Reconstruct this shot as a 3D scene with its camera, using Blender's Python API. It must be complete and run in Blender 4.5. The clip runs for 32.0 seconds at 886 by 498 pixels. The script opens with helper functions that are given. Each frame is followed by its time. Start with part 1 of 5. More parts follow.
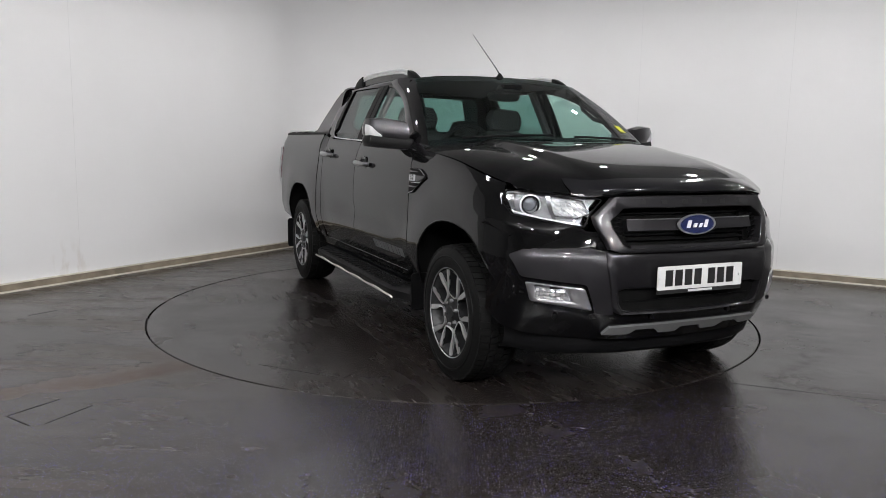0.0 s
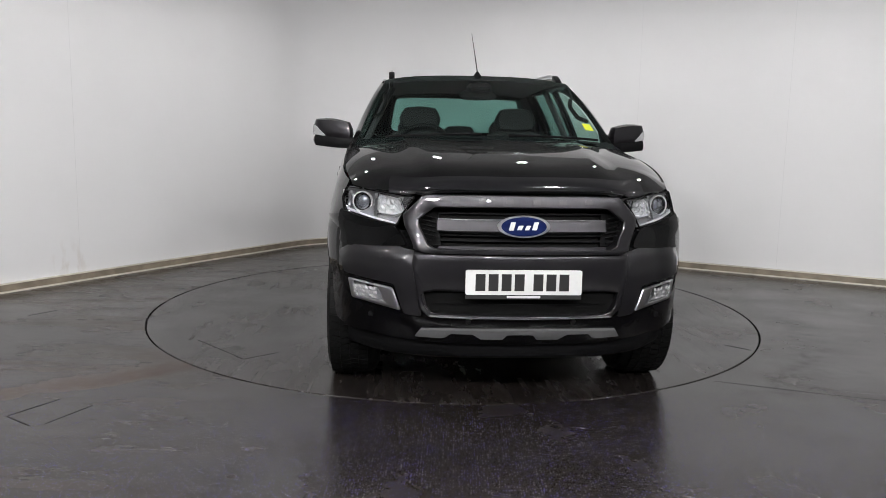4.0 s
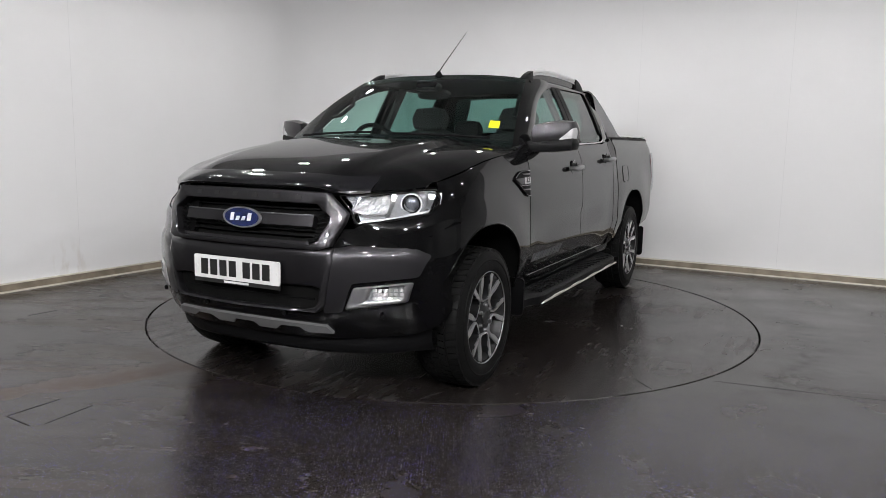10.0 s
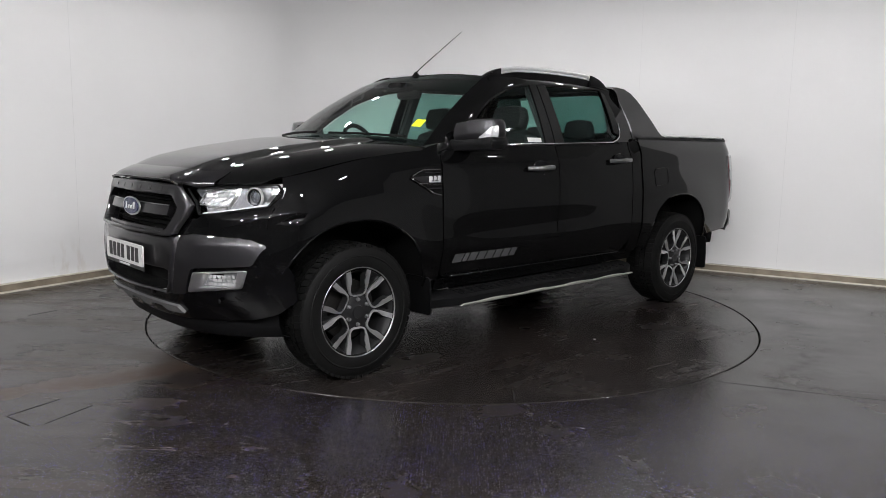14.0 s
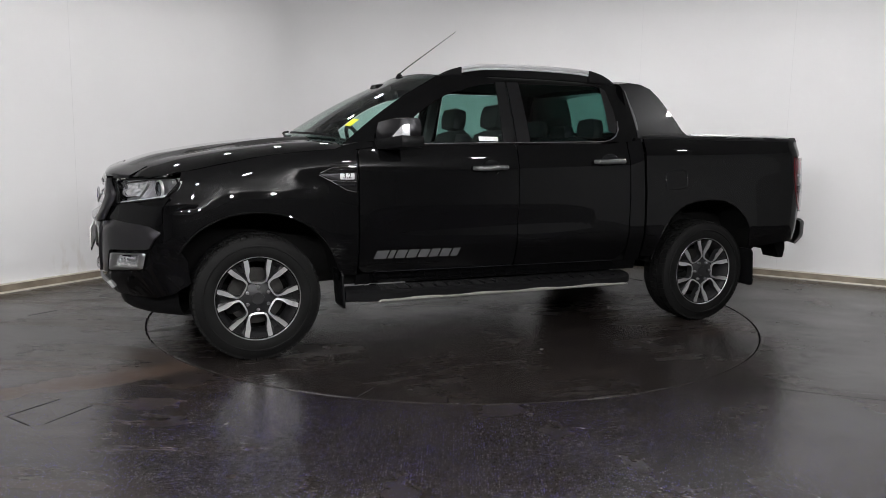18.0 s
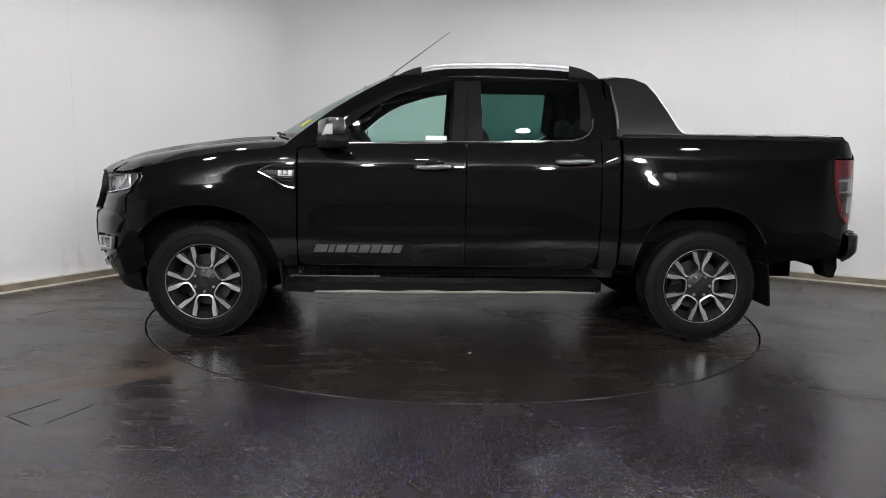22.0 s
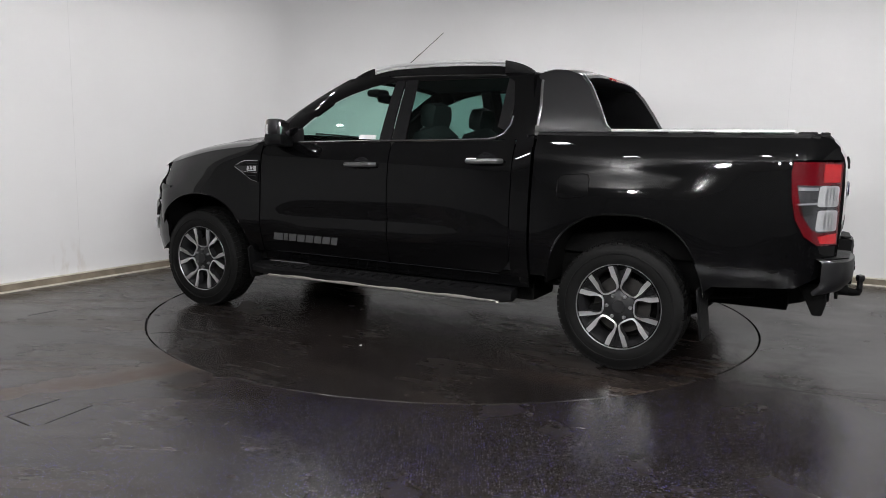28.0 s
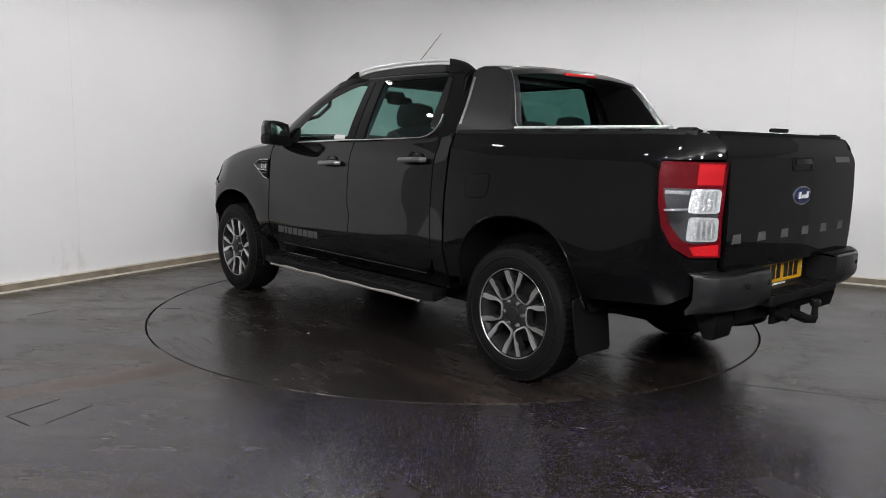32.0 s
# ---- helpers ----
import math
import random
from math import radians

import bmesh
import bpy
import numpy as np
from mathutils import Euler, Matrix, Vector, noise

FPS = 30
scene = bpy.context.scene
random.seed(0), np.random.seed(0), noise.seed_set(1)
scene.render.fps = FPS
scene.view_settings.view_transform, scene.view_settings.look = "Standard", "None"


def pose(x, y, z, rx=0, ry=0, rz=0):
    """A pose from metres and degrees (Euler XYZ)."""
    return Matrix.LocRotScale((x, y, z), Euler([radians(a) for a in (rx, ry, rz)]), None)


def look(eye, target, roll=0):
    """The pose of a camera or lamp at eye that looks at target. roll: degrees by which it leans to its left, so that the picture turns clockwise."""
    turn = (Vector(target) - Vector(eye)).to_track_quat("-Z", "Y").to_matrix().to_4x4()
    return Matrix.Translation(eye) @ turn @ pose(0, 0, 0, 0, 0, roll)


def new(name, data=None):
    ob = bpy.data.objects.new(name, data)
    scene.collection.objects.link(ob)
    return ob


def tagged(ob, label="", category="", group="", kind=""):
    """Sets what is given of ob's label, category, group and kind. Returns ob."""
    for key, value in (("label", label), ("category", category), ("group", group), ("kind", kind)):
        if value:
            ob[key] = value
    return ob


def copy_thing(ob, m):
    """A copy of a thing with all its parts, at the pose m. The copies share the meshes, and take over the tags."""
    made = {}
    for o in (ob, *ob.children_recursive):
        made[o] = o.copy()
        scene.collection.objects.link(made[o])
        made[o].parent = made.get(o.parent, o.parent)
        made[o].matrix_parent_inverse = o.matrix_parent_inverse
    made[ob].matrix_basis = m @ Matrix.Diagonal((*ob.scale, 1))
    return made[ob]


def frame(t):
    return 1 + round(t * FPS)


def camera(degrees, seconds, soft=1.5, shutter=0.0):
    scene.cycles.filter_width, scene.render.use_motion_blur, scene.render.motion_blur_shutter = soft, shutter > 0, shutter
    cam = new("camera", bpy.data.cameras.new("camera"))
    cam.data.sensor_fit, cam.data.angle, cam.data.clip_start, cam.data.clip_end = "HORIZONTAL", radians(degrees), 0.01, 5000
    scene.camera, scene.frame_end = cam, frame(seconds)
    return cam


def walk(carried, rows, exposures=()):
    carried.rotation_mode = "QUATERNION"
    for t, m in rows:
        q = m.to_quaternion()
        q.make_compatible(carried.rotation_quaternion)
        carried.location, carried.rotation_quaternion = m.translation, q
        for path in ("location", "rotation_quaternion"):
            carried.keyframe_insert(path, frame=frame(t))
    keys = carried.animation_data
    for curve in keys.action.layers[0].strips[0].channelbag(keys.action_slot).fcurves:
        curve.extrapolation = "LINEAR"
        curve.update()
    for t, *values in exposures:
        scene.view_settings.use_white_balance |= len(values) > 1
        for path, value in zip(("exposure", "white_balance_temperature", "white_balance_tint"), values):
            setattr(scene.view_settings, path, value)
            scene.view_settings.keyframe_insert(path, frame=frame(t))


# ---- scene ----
# The camera stands still on its tripod.
EYE, AIM = (0.0, -5.783, 1.267), (-0.065, -0.832, 0.570)
cam = camera(61.2, 32.0, soft=0.8)
walk(cam, [(0.0, look(EYE, AIM, 1.043)), (32.0, look(EYE, AIM, 1.043))])

# Windowless studio: ceiling panels light it, plus added fill lamps and a faint ambient.
world = bpy.data.worlds.new("world")
scene.world = world
world.use_nodes = True
world.node_tree.nodes["Background"].inputs[0].default_value = (0.02, 0.02, 0.022, 1)
world.node_tree.nodes["Background"].inputs[1].default_value = 0.3
LAMP, FLOOD, WASH = 300.0, 1420.0, 222.0          # strength of the downlights, the added tilted floods and the added fill along the wall
scene.view_settings.exposure = 0.0

# ---- materials ----


def mat(name, color, rough=0.5, metal=0.0, coat=0.0, var=0.0, scale=20.0, bump=0.0, bscale=200.0, rvar=0.0, spec=0.5):
    """A Principled material with colour and roughness that vary at two scales, and fine relief."""
    m = bpy.data.materials.new(name)
    m.use_nodes = True
    nt = m.node_tree
    b = nt.nodes["Principled BSDF"]
    b.inputs["Base Color"].default_value = (*color, 1)
    b.inputs["Roughness"].default_value = rough
    b.inputs["Metallic"].default_value = metal
    b.inputs["Coat Weight"].default_value = coat
    b.inputs["Coat Roughness"].default_value = 0.03
    b.inputs["Coat IOR"].default_value = 1.40
    b.inputs["Specular IOR Level"].default_value = spec
    tc = nt.nodes.new("ShaderNodeTexCoord")
    if var or rvar:
        n1, n2 = nt.nodes.new("ShaderNodeTexNoise"), nt.nodes.new("ShaderNodeTexNoise")
        n1.inputs["Scale"].default_value, n2.inputs["Scale"].default_value = scale, scale * 0.13
        n1.inputs["Detail"].default_value = 6
        add = nt.nodes.new("ShaderNodeMath")
        add.operation = "ADD"
        for n, k in ((n1, 0), (n2, 1)):
            nt.links.new(tc.outputs["Object"], n.inputs["Vector"])
            nt.links.new(n.outputs["Fac"], add.inputs[k])
        if var:
            mr = nt.nodes.new("ShaderNodeMapRange")
            mr.inputs["From Min"].default_value, mr.inputs["From Max"].default_value = 0.6, 1.4
            mr.inputs["To Min"].default_value, mr.inputs["To Max"].default_value = 1 - var, 1 + var
            nt.links.new(add.outputs[0], mr.inputs["Value"])
            mx = nt.nodes.new("ShaderNodeVectorMath")
            mx.operation = "SCALE"
            mx.inputs[0].default_value = color
            nt.links.new(mr.outputs[0], mx.inputs["Scale"])
            nt.links.new(mx.outputs[0], b.inputs["Base Color"])
        if rvar:
            m2 = nt.nodes.new("ShaderNodeMapRange")
            m2.inputs["From Min"].default_value, m2.inputs["From Max"].default_value = 0.6, 1.4
            m2.inputs["To Min"].default_value, m2.inputs["To Max"].default_value = max(rough - rvar, 0.01), rough + rvar
            nt.links.new(add.outputs[0], m2.inputs["Value"])
            nt.links.new(m2.outputs[0], b.inputs["Roughness"])
    if bump:
        n3 = nt.nodes.new("ShaderNodeTexNoise")
        n3.inputs["Scale"].default_value = bscale
        nt.links.new(tc.outputs["Object"], n3.inputs["Vector"])
        bp = nt.nodes.new("ShaderNodeBump")
        bp.inputs["Strength"].default_value = bump
        bp.inputs["Distance"].default_value = 0.004
        nt.links.new(n3.outputs["Fac"], bp.inputs["Height"])
        nt.links.new(bp.outputs[0], b.inputs["Normal"])
    return m


def glow(name, color, strength):
    m = bpy.data.materials.new(name)
    m.use_nodes = True
    b = m.node_tree.nodes["Principled BSDF"]
    b.inputs["Base Color"].default_value = (*color, 1)
    b.inputs["Emission Color"].default_value = (*color, 1)
    b.inputs["Emission Strength"].default_value = strength
    return m


def glass(name, tint, rough=0.0):
    """Thin tinted glass: mostly clear, with a mirror-like sheen that grows at a glance."""
    m = bpy.data.materials.new(name)
    m.use_nodes = True
    nt = m.node_tree
    nt.nodes.remove(nt.nodes["Principled BSDF"])
    out = nt.nodes["Material Output"]
    tr, gl, mix, lw, pw, mu = (nt.nodes.new(k) for k in ("ShaderNodeBsdfTransparent", "ShaderNodeBsdfGlossy", "ShaderNodeMixShader", "ShaderNodeLayerWeight", "ShaderNodeMath", "ShaderNodeMath"))
    tr.inputs["Color"].default_value = (*tint, 1)
    gl.inputs["Roughness"].default_value = rough
    lw.inputs["Blend"].default_value = 0.5
    pw.operation, mu.operation = "POWER", "MULTIPLY_ADD"
    pw.inputs[1].default_value, mu.inputs[1].default_value, mu.inputs[2].default_value = 4.5, 0.9, 0.045
    nt.links.new(lw.outputs["Facing"], pw.inputs[0])
    nt.links.new(pw.outputs[0], mu.inputs[0])
    nt.links.new(mu.outputs[0], mix.inputs[0])
    nt.links.new(tr.outputs[0], mix.inputs[1])
    nt.links.new(gl.outputs[0], mix.inputs[2])
    nt.links.new(mix.outputs[0], out.inputs["Surface"])
    return m


PAINT = mat("black_paint", (0.0014, 0.0014, 0.0016), 0.5, 0.0, 1.0, 0.1, 8, spec=0.02)
GREY = mat("grey_trim_paint", (0.028, 0.027, 0.030), 0.40, 0.85, 1.0, 0.06, 30, 0.02, 900)
DARKGREY = mat("dark_grey_trim", (0.011, 0.011, 0.012), 0.36, 0.3, 0.5, 0.06, 30, 0.03, 900)
PLASTIC = mat("black_plastic", (0.005, 0.005, 0.0054), 0.45, 0, 0, 0.2, 40, 0.12, 700, 0.06, spec=0.09)
GLOSSBLACK = mat("gloss_black_plastic", (0.006, 0.006, 0.007), 0.12, 0, 0.3)
RUBBER = mat("tyre_rubber", (0.0055, 0.0055, 0.0055), 0.55, 0, 0, 0.25, 60, 0.15, 500, 0.08, spec=0.08)
VOID = mat("underbody_black", (0.003, 0.003, 0.003), 0.8, 0, 0, 0.3, 30, 0.2, 90, spec=0.1)
CHROME = mat("chrome", (0.75, 0.75, 0.76), 0.12, 1.0, 0, 0.03, 40)
SATIN = mat("satin_aluminium", (0.62, 0.62, 0.63), 0.3, 1.0, 0, 0.06, 60, 0.03, 900)
ALLOY = mat("machined_alloy", (0.68, 0.68, 0.69), 0.30, 0.9, 0, 0.06, 90, 0.02, 900)
GUN = mat("gunmetal_paint", (0.014, 0.014, 0.015), 0.42, 0.15, 0.0, 0.08, 50, spec=0.3)
FABRIC = mat("charcoal_seat_fabric", (0.012, 0.012, 0.013), 0.85, 0, 0, 0.25, 120, 0.3, 1500)
DASH = mat("soft_dashboard_plastic", (0.018, 0.018, 0.02), 0.6, 0, 0, 0.15, 60, 0.15, 900)
HEADLINE = mat("headliner_cloth", (0.05, 0.05, 0.052), 0.9, 0, 0, 0.1, 60, 0.1, 900)
GLASS = glass("window_glass", (0.66, 0.86, 0.80))
PRIVACY = glass("dark_tinted_glass", (0.24, 0.41, 0.375))
CLEAR = glass("lamp_lens", (0.96, 0.97, 0.98))
RED = mat("red_lens", (0.085, 0.002, 0.005), 0.12, 0, 0.8, 0.12, 60)
REDBRIGHT = mat("bright_red_lens", (0.42, 0.010, 0.014), 0.15, 0, 0.8, 0.1, 60)
SMOKE = mat("grey_lamp_lens", (0.075, 0.075, 0.08), 0.2, 0.5, 0.7, 0.25, 90)
WHITE = mat("plate_white", (0.58, 0.58, 0.575), 0.35, 0, 0.2, 0.03, 60)
YELLOW = mat("plate_yellow", (0.60, 0.33, 0.015), 0.35, 0, 0.2, 0.05, 60)
NEON = mat("sticker_yellow", (0.72, 0.78, 0.02), 0.5, 0, 0, 0.05, 60)
INK = mat("plate_ink", (0.01, 0.01, 0.01), 0.45, 0, 0, 0.1, 60)
HANDLE = mat("brushed_grey_handle", (0.20, 0.20, 0.205), 0.28, 0.85, 0.4, 0.06, 60)
RAIL = mat("bright_aluminium", (0.76, 0.76, 0.77), 0.38, 0.75, 0, 0.05, 60, 0.03, 900)
LIP = mat("rim_lip_alloy", (0.30, 0.30, 0.305), 0.34, 0.85, 0, 0.1, 40)
STEEL = mat("polished_step_steel", (0.60, 0.58, 0.55), 0.34, 0.75, 0, 0.05, 60)
DISC = mat("worn_brake_steel", (0.06, 0.058, 0.056), 0.4, 0.9, 0, 0.2, 60)
BLUE = mat("badge_blue", (0.004, 0.010, 0.060), 0.2, 0, 0.8, 0.08, 60)
DECAL = mat("grey_decal", (0.08, 0.08, 0.084), 0.4, 0.3, 0.2, 0.06, 60)
REFLECTOR = mat("lamp_reflector", (0.66, 0.66, 0.67), 0.2, 0.55, 0, 0.15, 45, 0.9, 90)


def wall_paint():
    """White emulsion with roller texture and faint brown runs where water has dried low on the wall."""
    m = mat("white_wall_paint", (0.74, 0.735, 0.74), 0.6, 0, 0, 0.025, 2.0, 0.05, 60)
    nt = m.node_tree
    N, L = nt.nodes.new, nt.links.new
    b = nt.nodes["Principled BSDF"]
    tc, sub, ln, mp, no, r1, r2, mu, mx = (N(k) for k in ("ShaderNodeTexCoord", "ShaderNodeVectorMath", "ShaderNodeVectorMath", "ShaderNodeMapping", "ShaderNodeTexNoise", "ShaderNodeMapRange", "ShaderNodeMapRange", "ShaderNodeMath", "ShaderNodeMix"))
    sub.operation, ln.operation, mu.operation, mx.data_type = "SUBTRACT", "LENGTH", "MULTIPLY", "RGBA"
    sub.inputs[1].default_value = (-3.35, 0.66, 0.17)
    mp.inputs["Scale"].default_value = (1.0, 1.0, 0.35)
    no.inputs["Scale"].default_value, no.inputs["Detail"].default_value = 14.0, 7.0
    for node, v in ((r1, (0.24, 0.05, 0.0, 1.0)), (r2, (0.50, 0.66, 0.0, 0.30))):
        for k, x in zip(("From Min", "From Max", "To Min", "To Max"), v):
            node.inputs[k].default_value = x
    L(tc.outputs["Object"], sub.inputs[0])
    L(sub.outputs[0], ln.inputs[0])
    L(ln.outputs["Value"], r1.inputs["Value"])
    L(tc.outputs["Object"], mp.inputs["Vector"])
    L(mp.outputs[0], no.inputs["Vector"])
    L(no.outputs["Fac"], r2.inputs["Value"])
    L(r1.outputs[0], mu.inputs[0])
    L(r2.outputs[0], mu.inputs[1])
    L(mu.outputs[0], mx.inputs[0])
    L(b.inputs["Base Color"].links[0].from_socket, mx.inputs[6])
    mx.inputs[7].default_value = (0.42, 0.34, 0.25, 1)
    L(mx.outputs[2], b.inputs["Base Color"])
    return m


WALL = wall_paint()
# greys of the unseen walls, set for how they mirror in the truck
BACKWALL = mat("unseen_wall_back_grey", (0.29, 0.29, 0.292), 0.85, 0, 0, 0.2, 3, 0.1, 40)
PALEWALL = mat("unseen_wall_pale_grey", (0.36, 0.36, 0.362), 0.7, 0, 0, 0.05, 3, 0.1, 40)
GREYWALL = mat("unseen_wall_grey", (0.22, 0.22, 0.22), 0.7, 0, 0, 0.05, 3, 0.1, 40)
CEIL = mat("grey_ceiling_board", (0.5, 0.5, 0.5), 0.8, 0, 0, 0.1, 3, 0.1, 60)
SKIRTING = mat("stained_timber_skirting", (0.24, 0.20, 0.15), 0.6, 0, 0, 0.5, 9, 0.3, 60)
SKIRTTOP = mat("pale_skirting_edge", (0.62, 0.58, 0.50), 0.55, 0, 0, 0.25, 14, 0.1, 60)
PANEL = glow("led_panel", (0.996, 0.985, 0.985), LAMP)
STRIP = glow("wall_fill_glow", (0.996, 0.985, 0.985), WASH)
FLOODED = glow("fill_flood_glow", (0.996, 0.985, 0.985), FLOOD)


def floor_mat(name, dry):
    """Dark safety vinyl: blue and white flakes, a dull film of dried mud and wet smears."""
    m = bpy.data.materials.new(name)
    m.use_nodes = True
    nt = m.node_tree
    b = nt.nodes["Principled BSDF"]
    N = nt.nodes.new
    L = nt.links.new
    tc = N("ShaderNodeTexCoord")

    def noise_node(scale, detail=4, rough=0.55):
        n = N("ShaderNodeTexNoise")
        n.inputs["Scale"].default_value, n.inputs["Detail"].default_value, n.inputs["Roughness"].default_value = scale, detail, rough
        L(tc.outputs["Object"], n.inputs["Vector"])
        return n.outputs["Fac"]

    def ramp(v, a, b2, lo=0.0, hi=1.0):
        r = N("ShaderNodeMapRange")
        for k, x in zip(("From Min", "From Max", "To Min", "To Max"), (a, b2, lo, hi)):
            r.inputs[k].default_value = x
        L(v, r.inputs["Value"])
        return r.outputs[0]

    def mixc(f, c1, c2):
        x = N("ShaderNodeMix")
        x.data_type = "RGBA"
        for k, c in ((6, c1), (7, c2)):
            if isinstance(c, tuple):
                x.inputs[k].default_value = (*c, 1)
            else:
                L(c, x.inputs[k])
        L(f, x.inputs[0])
        return x.outputs[2]

    def math2(op, a, c):
        x = N("ShaderNodeMath")
        x.operation = op
        for k, v in ((0, a), (1, c)):
            if isinstance(v, float):
                x.inputs[k].default_value = v
            else:
                L(v, x.inputs[k])
        return x.outputs[0]

    base = mixc(ramp(noise_node(1.3, 5), 0.35, 0.65), (0.0085, 0.007, 0.0065), (0.0135, 0.0115, 0.0105))
    vo = N("ShaderNodeTexVoronoi")
    vo.voronoi_dimensions = "2D"
    vo.inputs["Scale"].default_value = 92.0
    L(tc.outputs["Object"], vo.inputs["Vector"])
    sep = N("ShaderNodeSeparateColor")
    L(vo.outputs["Color"], sep.inputs[0])
    dot = math2("MULTIPLY", ramp(vo.outputs["Distance"], 0.20, 0.12), ramp(sep.outputs[0], 0.70, 0.72))
    fleck = mixc(ramp(sep.outputs[1], 0.48, 0.58), (0.18, 0.165, 0.64), (0.46, 0.46, 0.51))
    if dry:
        dot = math2("MULTIPLY", dot, 0.08)
    xyz = N("ShaderNodeSeparateXYZ")
    L(tc.outputs["Object"], xyz.inputs[0])
    if not dry:
        # flakes fade further off: floor glare that hides them, put into the colour
        near = math2("ADD", xyz.outputs[1], ramp(noise_node(0.8, 3), 0.3, 0.7, -0.12, 0.12))
        dot = math2("MULTIPLY", dot, ramp(near, -1.75, -2.6, 0.06, 0.9))
    col = base
    # long brown smears that run along the left of the floor
    mp = N("ShaderNodeMapping")
    mp.inputs["Rotation"].default_value = (0, 0, -0.35)
    mp.inputs["Scale"].default_value = (0.55, 3.2, 1)
    L(tc.outputs["Object"], mp.inputs["Vector"])
    sm = N("ShaderNodeTexNoise")
    sm.inputs["Scale"].default_value, sm.inputs["Detail"].default_value, sm.inputs["Roughness"].default_value = 1.3, 8, 0.68
    L(mp.outputs[0], sm.inputs["Vector"])
    smear = math2("MULTIPLY", ramp(sm.outputs["Fac"], 0.47, 0.64), ramp(xyz.outputs[0], -0.7, -1.8, 0.06, 0.42))
    if not dry:
        # one broad band of dried mud that runs up to the turntable
        run = math2("ADD", math2("SUBTRACT", xyz.outputs[1], math2("MULTIPLY", xyz.outputs[0], 0.72)), ramp(noise_node(2.2, 5, 0.6), 0.3, 0.7, -0.10, 0.10))
        band = math2("MULTIPLY", ramp(run, -0.86, -0.74), ramp(run, -0.46, -0.62))
        band = math2("MULTIPLY", band, ramp(xyz.outputs[0], -1.05, -1.5))
        smear = math2("MAXIMUM", smear, math2("MULTIPLY", band, ramp(noise_node(5.0, 6, 0.65), 0.3, 0.62, 0.35, 0.9)))
    col = mixc(smear, col, (0.066, 0.043, 0.031))
    # dark rubber arcs beside the turntable
    ln = N("ShaderNodeVectorMath")
    ln.operation = "LENGTH"
    L(tc.outputs["Object"], ln.inputs[0])
    ang = math2("ARCTAN2", xyz.outputs[1], xyz.outputs[0])
    arc = math2("MULTIPLY", math2("MULTIPLY", ramp(ln.outputs["Value"], 2.40, 2.50), ramp(ln.outputs["Value"], 2.74, 2.62)), math2("MULTIPLY", ramp(ang, -1.0, -0.8), ramp(ang, 0.0, -0.15)))
    arc = math2("MULTIPLY", arc, ramp(noise_node(7.0, 6, 0.7), 0.45, 0.62))
    col = mixc(math2("MULTIPLY", arc, 0.75), col, (0.006, 0.006, 0.006))
    mud = math2("MULTIPLY", ramp(noise_node(0.9, 9, 0.72), 0.40, 0.80), 0.22 if dry else 0.3)
    col = mixc(mud, col, (0.032, 0.025, 0.020))
    col = mixc(dot, col, fleck)
    streak = None
    if dry:
        # wet brush strokes that dried on the turntable
        mp2 = N("ShaderNodeMapping")
        mp2.inputs["Rotation"].default_value, mp2.inputs["Scale"].default_value = (0, 0, 0.9), (0.7, 4.2, 1)
        L(tc.outputs["Object"], mp2.inputs["Vector"])
        wn = N("ShaderNodeTexNoise")
        wn.inputs["Scale"].default_value, wn.inputs["Detail"].default_value, wn.inputs["Roughness"].default_value = 2.4, 8, 0.66
        L(mp2.outputs[0], wn.inputs["Vector"])
        streak = math2("MULTIPLY", ramp(wn.outputs["Fac"], 0.47, 0.70), ramp(noise_node(0.7, 2), 0.45, 0.6))
        col = mixc(math2("MULTIPLY", streak, 0.6), col, (0.024, 0.020, 0.017))
    L(col, b.inputs["Base Color"])
    r1 = ramp(noise_node(1.7, 6, 0.6), 0.35, 0.7, 0.17, 0.30)
    L(math2("ADD", r1, math2("MULTIPLY", math2("ADD", math2("MULTIPLY", mud, 0.4), smear), 0.22)), b.inputs["Roughness"])
    if dry:
        L(math2("ADD", math2("MULTIPLY", streak, 0.16), math2("ADD", r1, math2("MULTIPLY", mud, 0.1))), b.inputs["Roughness"])
    dull = math2("MAXIMUM", arc, math2("MULTIPLY", smear, 0.45))
    if not dry:
        dull = math2("MAXIMUM", dull, math2("MULTIPLY", math2("MULTIPLY", ramp(noise_node(3.1, 7, 0.7), 0.57, 0.66), ramp(noise_node(0.55, 2), 0.47, 0.6)), 0.6))
    L(ramp(dull, 0.0, 1.0, 0.45, 0.16), b.inputs["Specular IOR Level"])
    bp = N("ShaderNodeBump")
    bp.inputs["Strength"].default_value, bp.inputs["Distance"].default_value = 0.10, 0.004
    L(noise_node(260, 2), bp.inputs["Height"])
    L(bp.outputs[0], b.inputs["Normal"])
    return m


FLOOR = floor_mat("speckled_dark_vinyl", False)
TABLE = floor_mat("dark_turntable_vinyl", True)
CUT = mat("floor_cut", (0.004, 0.004, 0.004), 0.7)

# ---- mesh helpers ----


def link(name, bm, material, parent=None, label="", smooth=35):
    me = bpy.data.meshes.new(name)
    bm.to_mesh(me)
    bm.free()
    me.materials.append(material)
    for p in me.polygons:
        p.use_smooth = smooth > 0
    if smooth:
        me.set_sharp_from_angle(angle=radians(smooth))
    ob = new(name, me)
    if parent:
        ob.parent = parent
    if label:
        ob["label"] = label
    return ob


def part(name, bm, material, parent, label="", smooth=35):
    """Links a bmesh as one mesh object under a thing or under a part."""
    return link(name, bm, material, parent, label, smooth)


